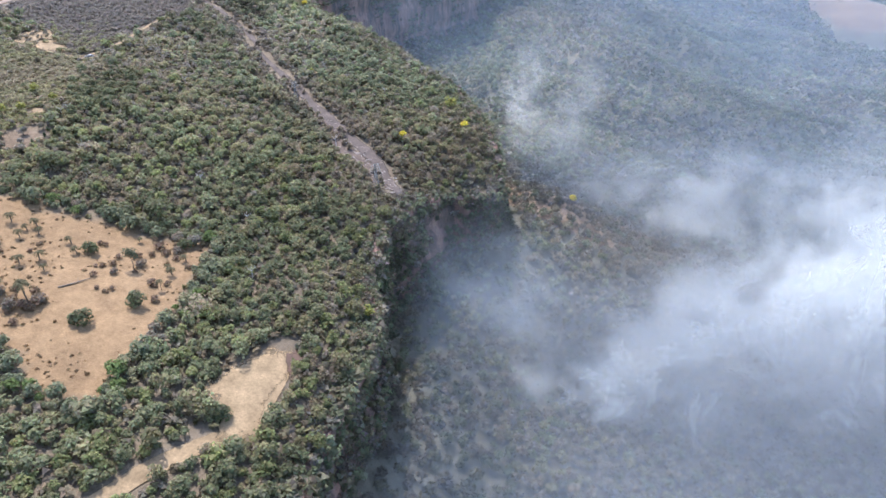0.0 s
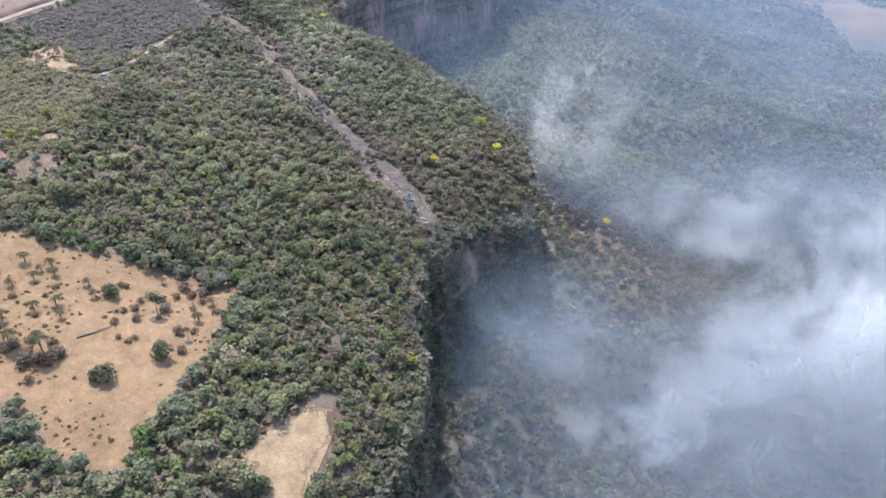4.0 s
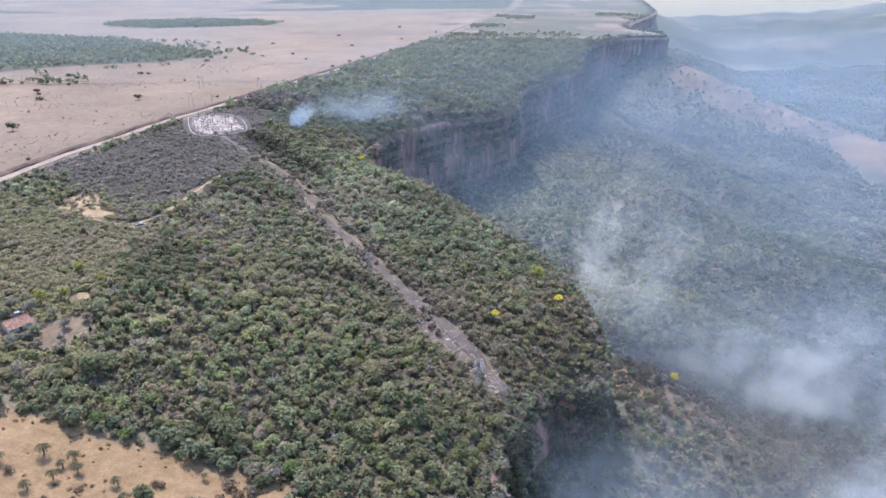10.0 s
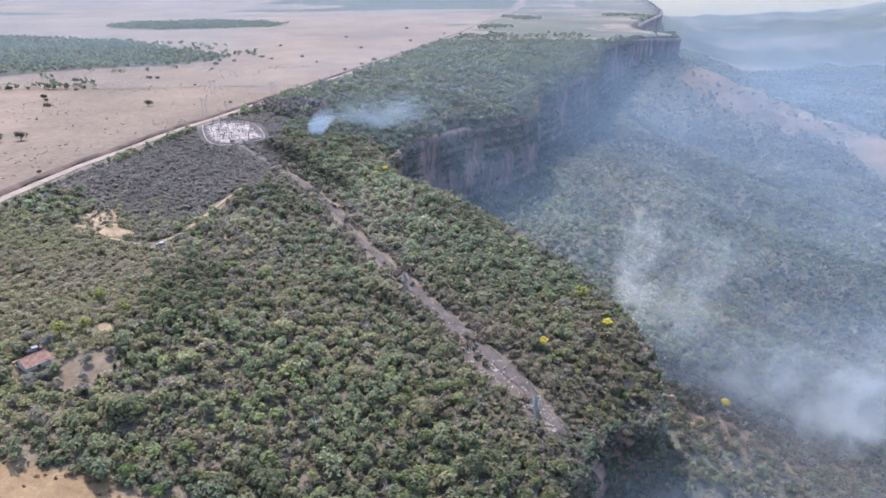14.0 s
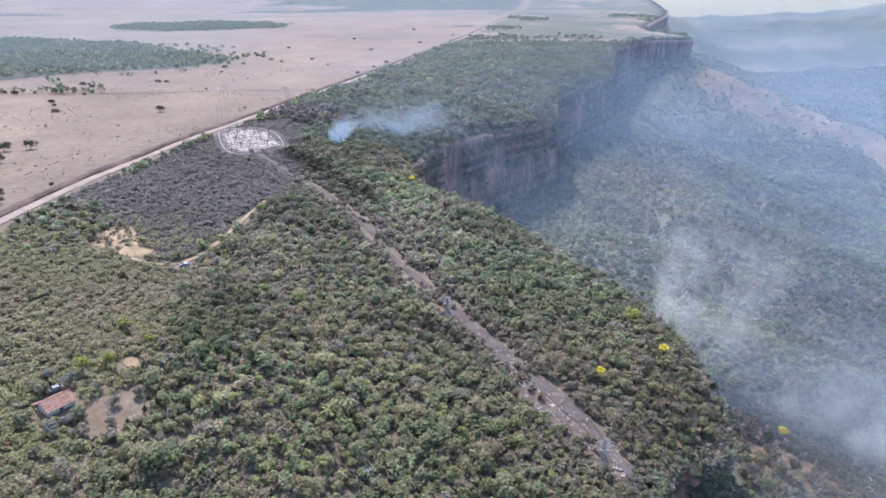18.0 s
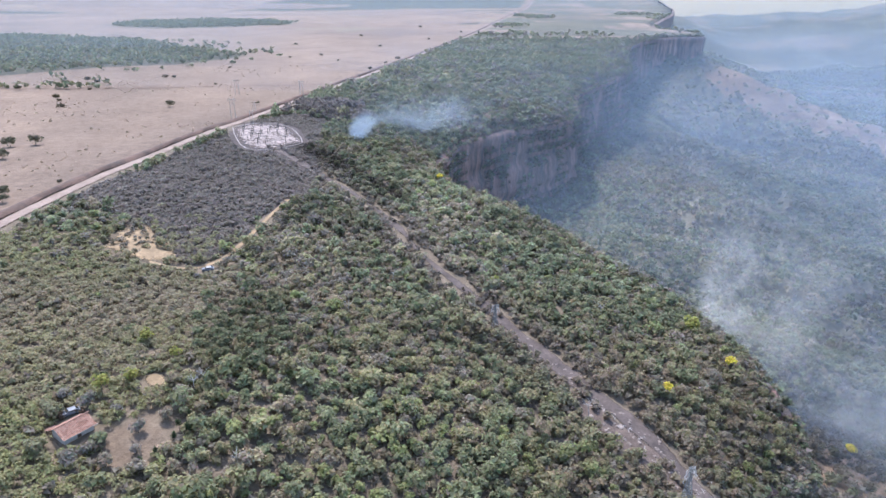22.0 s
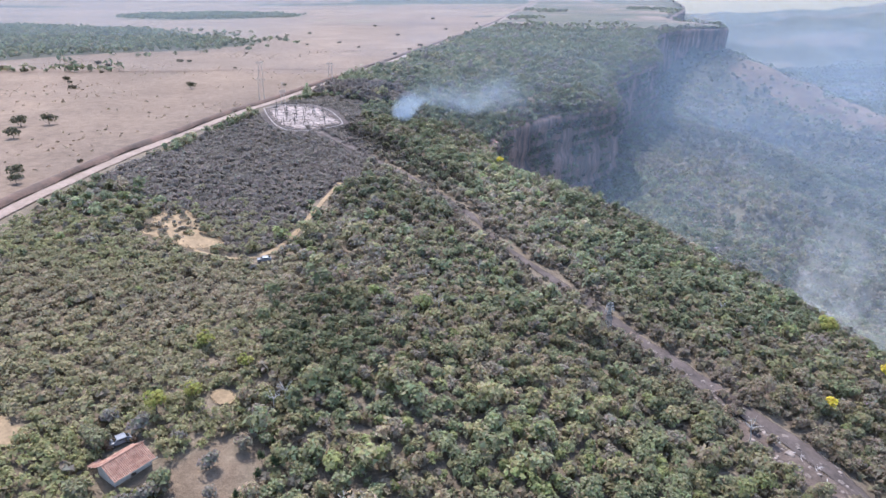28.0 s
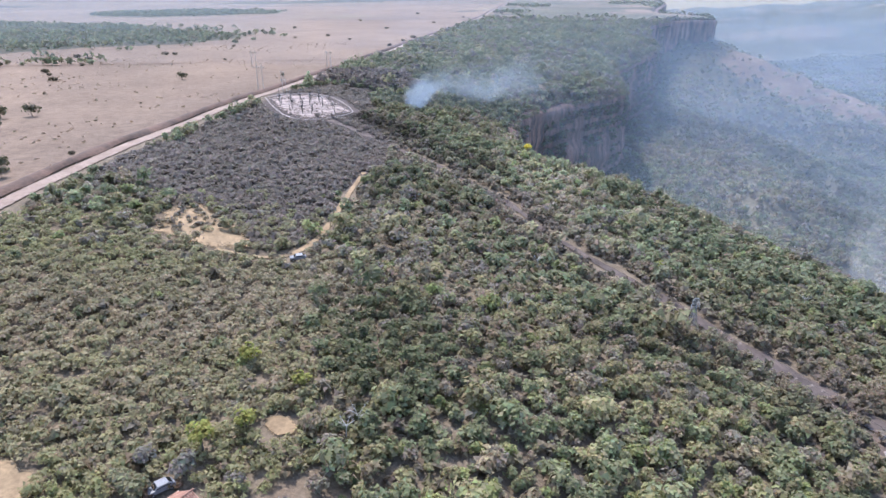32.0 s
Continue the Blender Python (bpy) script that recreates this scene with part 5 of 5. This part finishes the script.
MAST = make_mast(pose(-234, 557, land(-234, 557), 0, 0, -10), 14.0, "tall twin-pole power mast beside the dirt road")
for px, py, s in ((-206, 648, 0.95), (-262, 660, 0.9), (-217, 541, 0.6), (-226, 581, 0.55)):
    place(MAST, px, py, rnd.uniform(-30, 30), s)


# ---- loose rock ----
def make_rock(seed, m, label, group):
    rn = random.Random(seed)
    bm = bmesh.new()
    bmesh.ops.create_icosphere(bm, subdivisions=2, radius=1.0)
    o = Vector((rn.uniform(0, 50), rn.uniform(0, 50), rn.uniform(0, 50)))
    for v in bm.verts:
        v.co *= 0.75 + 0.5 * noise.noise(v.co * 0.9 + o) + 0.2 * noise.noise(v.co * 2.5 + o)
        v.co.z *= 0.65
    ob = part("boulder", bm, ROCK)
    ob.matrix_basis = m
    return tagged(ob, label, "boulder", group)


ROCKS = [make_rock(800 + k, stand(-46 + 3 * k, 269 - 3 * k), "pale angular boulder on the scree at the end of the strip", "boulders on the scree") for k in range(4)]
for k in range(190):
    f = rnd.random() ** 0.8
    q = TRACK[int((0.55 + 0.44 * f) * (len(TRACK) - 1))]
    px, py = q[0] + rnd.gauss(-2.5, 3.8), q[1] + rnd.gauss(-1.5, 3.5)
    c = copy_thing(ROCKS[k % 4], pose(px, py, land(px, py) + 0.1, rnd.uniform(-20, 20), rnd.uniform(-20, 20), rnd.uniform(0, 360)))
    sc = rnd.uniform(0.2, 0.9)
    c.scale = (sc * rnd.uniform(0.8, 1.5), sc, sc)
big = make_rock(850, pose(0, 178, land(0, 178) + 1.0), "large pale rock on the wooded valley slope", "rocks in the valley")
big.scale = (2.0, 1.5, 2.6)
for px, py, s in ((60, 250, 1.5), (105, 262, 1.3), (78, 345, 1.4), (30, 170, 1.2)):
    c = copy_thing(big, pose(px, py, land(px, py) + 0.8, 0, 0, rnd.uniform(0, 360)))
    c.scale = (s, s * 0.8, s)


# dead branches on the scree, and slim shrubs beside the yard
BRANCH = thing("dead_branch", stand(-40, 262), "bleached dead branch lying on the scree", "branch", "dead branches on the scree")
bm = bmesh.new()
limb(bm, (-2.0, 0, 0.25), (0.2, 0.2, 0.4), 0.11, 0.08, 5)
limb(bm, (0.2, 0.2, 0.4), (2.2, -0.3, 0.3), 0.08, 0.03, 5)
part("stem", bm, PALE_BARK, BRANCH)
for a, b in (((-0.6, 0.1, 0.35), (0.4, 1.3, 0.6)), ((0.3, 0.2, 0.4), (1.3, 1.1, 0.5)), ((0.9, 0, 0.38), (1.6, -1.2, 0.6))):
    part("twig", limb(bmesh.new(), a, b, 0.05, 0.02, 4), PALE_BARK, BRANCH)
for k in range(26):
    f = rnd.random()
    place(BRANCH, -48 + 28 * f + rnd.gauss(0, 3), 282 - 36 * f + rnd.gauss(0, 3), rnd.uniform(0, 360), rnd.uniform(0.4, 0.8))
SLIM = make_tree("columnar_shrub", "slim dark green columnar shrub beside the bare yard", 0.7, 2.2, (0.08, 0.1, 0.05), 110, 0.42, 1.0, 901, stand(-151, 233), category="shrub", group="slim shrubs by the yard")
for px, py, s in ((-151.3, 237, 1.0), (-148.6, 236, 1.1), (-153.4, 228.5, 0.9), (-155.5, 225.4, 1.0), (-149.8, 240.5, 0.9)):
    place(SLIM, px, py, rnd.uniform(0, 360), s)


# ---- smoke ----
def veil(name, base, width, tall, lean, depth, sheets, dense, seed, label, spread=0.5, mat=None, turn=0.0):
    """A drifting plume: a stack of thin torn veils that widens as it rises."""
    r = np.random.default_rng(seed)
    nu, nv = 21, 17
    V, F, D, B = [], [], [], []
    u, v = (g.ravel() for g in np.meshgrid(np.linspace(-1, 1, nu), np.linspace(0, 1, nv), indexing="ij"))
    ca, sa = math.cos(radians(turn)), math.sin(radians(turn))
    for i in range(sheets):
        off = (i + 0.5) / sheets - 0.5
        w = width * (1 - spread + 2 * spread * v) * (0.75 + 0.4 * r.random())
        bow = 0.25 * depth * np.sin(2.2 * u + 3.0 * v + i)
        lx = u * w * 0.5 + lean[0] * v * v + r.uniform(-0.08, 0.08) * width
        ly = off * depth + bow + lean[1] * v
        V.append(np.c_[base[0] + ca * lx - sa * ly, base[1] + sa * lx + ca * ly, base[2] + tall * v])
        body = (1 - u * u) * ease(v, 0.0, 0.22) * (1 - ease(v, 0.25, 1.0))
        B.append(body)
        D.append(np.clip(dense * r.uniform(0.75, 1.2) * np.clip(body * 2.2, 0, 1) * (1 - 0.55 * v), 0, 1))
        F.append(grid_faces(nu, nv) + i * nu * nv)
    return tagged(mesh_object(name, np.vstack(V), np.vstack(F), mat or SMOKE, smooth=True, thickness=np.hstack(D), body=np.hstack(B)), label, "smoke", "smoke of the bush fire", "stuff")


for base, wide, tall, lean, deep, sheets, dense, lab in (
        ((50, 412), 34, 100, (14, 0), 26, 7, 0.11, "thin white smoke rising past the cliff edge"),
        ((72, 400), 70, 110, (-2, 10), 40, 6, 0.07, "thin white smoke rising past the cliff edge"),
        ((104, 352), 60, 46, (30, 6), 22, 5, 0.22, "white smoke curling from the brown spur"),
        ((150, 350), 100, 70, (50, 10), 36, 7, 0.24, "white smoke curling from the brown spur"),
        ((34, 188), 22, 30, (4, 6), 12, 4, 0.26, "white smoke rising from the valley trees"),
        ((58, 190), 40, 38, (30, 14), 22, 5, 0.6, "cream white smoke billowing from a fire in the valley"),
        ((84, 206), 62, 54, (40, 20), 30, 6, 0.42, "cream white smoke billowing from a fire in the valley"),
        ((30, 215), 70, 50, (30, 20), 40, 5, 0.1, "thin smoke drifting over the valley trees"),
        ((125, 215), 110, 95, (70, 30), 60, 7, 0.42, "thick white smoke billowing from the valley"),
        ((190, 232), 150, 130, (90, 30), 70, 8, 0.42, "thick white smoke billowing from the valley"),
        ((270, 300), 190, 150, (100, 40), 80, 7, 0.38, "wide bank of pale smoke over the valley")):
    veil("smoke_plume", (*base, land(*base) - 2), wide, tall, lean, deep, sheets, dense, int(wide + tall), lab)
veil("smoke_wisp", (-143, 508, land(-143, 508)), 18, 22, (18, 6), 12, 6, 0.2, 21, "small wisp of bluish smoke over the rim wood", mat=BLUE_SMOKE)
veil("smoke_wisp", (-108, 545, land(-108, 545)), 90, 34, (34, 6), 24, 6, 0.11, 22, "thin trail of bluish smoke over the rim wood", mat=BLUE_SMOKE)
veil("smoke_wisp", (15, 218, land(15, 218)), 78, 75, (16, 6), 50, 7, 0.05, 23, "blue smoke filling the notch in the cliff", mat=BLUE_SMOKE)


def haze(y, x0, x1, z0, z1, dense, seed):
    """A tinted standing sheet in place of smoky, hazy air; near ones end at the cliff, far ones span the land."""
    nu, nv = 61, 13
    u, v = (g.ravel() for g in np.meshgrid(np.linspace(0, 1, nu), np.linspace(0, 1, nv), indexing="ij"))
    if x0 == 0:
        x0 = float(np.interp(y, RIM[:, 1], RIM[:, 0])) + 4
    x, z = x0 + (x1 - x0) * u, z0 + (z1 - z0) * v
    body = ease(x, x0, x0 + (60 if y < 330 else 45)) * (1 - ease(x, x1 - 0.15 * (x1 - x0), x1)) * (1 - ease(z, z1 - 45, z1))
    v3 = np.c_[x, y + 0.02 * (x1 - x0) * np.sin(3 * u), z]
    return tagged(mesh_object("haze", v3, grid_faces(nu, nv), NEAR_HAZE if y < 330 else HAZE if y < 1500 else FAR_HAZE, smooth=True, thickness=dense * body), "tinted sheet standing in for blue smoke haze over the valley", "haze", "layers of haze", "stuff")


# sheets stacked in depth, so their bluish colour builds up like air haze
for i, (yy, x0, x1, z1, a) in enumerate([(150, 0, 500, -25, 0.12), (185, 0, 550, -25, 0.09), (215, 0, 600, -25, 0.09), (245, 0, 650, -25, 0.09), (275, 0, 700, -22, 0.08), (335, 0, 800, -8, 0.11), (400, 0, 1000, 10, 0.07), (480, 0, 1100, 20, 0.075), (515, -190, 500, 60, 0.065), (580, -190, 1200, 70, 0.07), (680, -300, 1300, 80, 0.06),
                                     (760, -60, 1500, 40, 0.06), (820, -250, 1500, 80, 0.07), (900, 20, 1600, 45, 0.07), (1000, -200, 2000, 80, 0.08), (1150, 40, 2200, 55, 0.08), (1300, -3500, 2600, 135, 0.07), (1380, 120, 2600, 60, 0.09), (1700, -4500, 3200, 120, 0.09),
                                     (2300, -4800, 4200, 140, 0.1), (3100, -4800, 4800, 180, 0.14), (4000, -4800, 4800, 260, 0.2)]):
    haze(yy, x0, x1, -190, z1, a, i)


def smoke_layer(z, dense, mat, near, far):
    """A thin sheet of drifting smoke that lies over the near valley."""
    gx3, gy3 = (g.ravel() for g in np.meshgrid(np.linspace(-50, 420, 95), np.linspace(60, 430, 75), indexing="ij"))
    d = line_distance(gx3, gy3, RIM)
    clear = 1 - 0.85 * np.exp(-(line_distance(gx3, gy3, np.array([(20, 272), (80, 262), (140, 266)])) / 36) ** 2)
    body = np.where(inside(gx3, gy3, PLATEAU), 0, ease(d, near, far)) * (1 - ease(gx3, 330, 420)) * ease(gy3, 60, 110) * (1 - ease(gy3, 300, 430)) * clear
    return tagged(mesh_object("haze", np.c_[gx3, gy3, z - 0.1 * gx3 + 5 * waves(gx3, gy3, 70, 15)], grid_faces(95, 75), mat, smooth=True, thickness=dense * body), "thin smoke lying over the valley trees", "haze", "layers of haze", "stuff")


for lz, ld, mat, near, far in ((-42, 0.26, NEAR_HAZE, 20, 85), (-52, 0.26, NEAR_HAZE, 20, 85), (-60, 0.26, NEAR_HAZE, 20, 85), (-47, 0.2, HAZE, 8, 26), (-62, 0.22, HAZE, 8, 26)):
    smoke_layer(lz, ld, mat, near, far)


def plain_haze(y, dense):
    u, v = (g.ravel() for g in np.meshgrid(np.linspace(-1800, -200, 33), np.linspace(0, 95, 9), indexing="ij"))
    body = ease(u, -1800, -1500) * (1 - ease(u, -420, -220)) * (1 - ease(v, 55, 95))
    return tagged(mesh_object("haze", np.c_[u, y + 20 * np.sin(u / 200), v], grid_faces(33, 9), FAR_HAZE, smooth=True, thickness=dense * body), "thin bluish haze over the dry plain", "haze", "layers of haze", "stuff")


# bluish sheets added in place of air haze before the far wood
for py, pd in ((735, 0.08), (900, 0.09), (1120, 0.12)):
    plain_haze(py, pd)
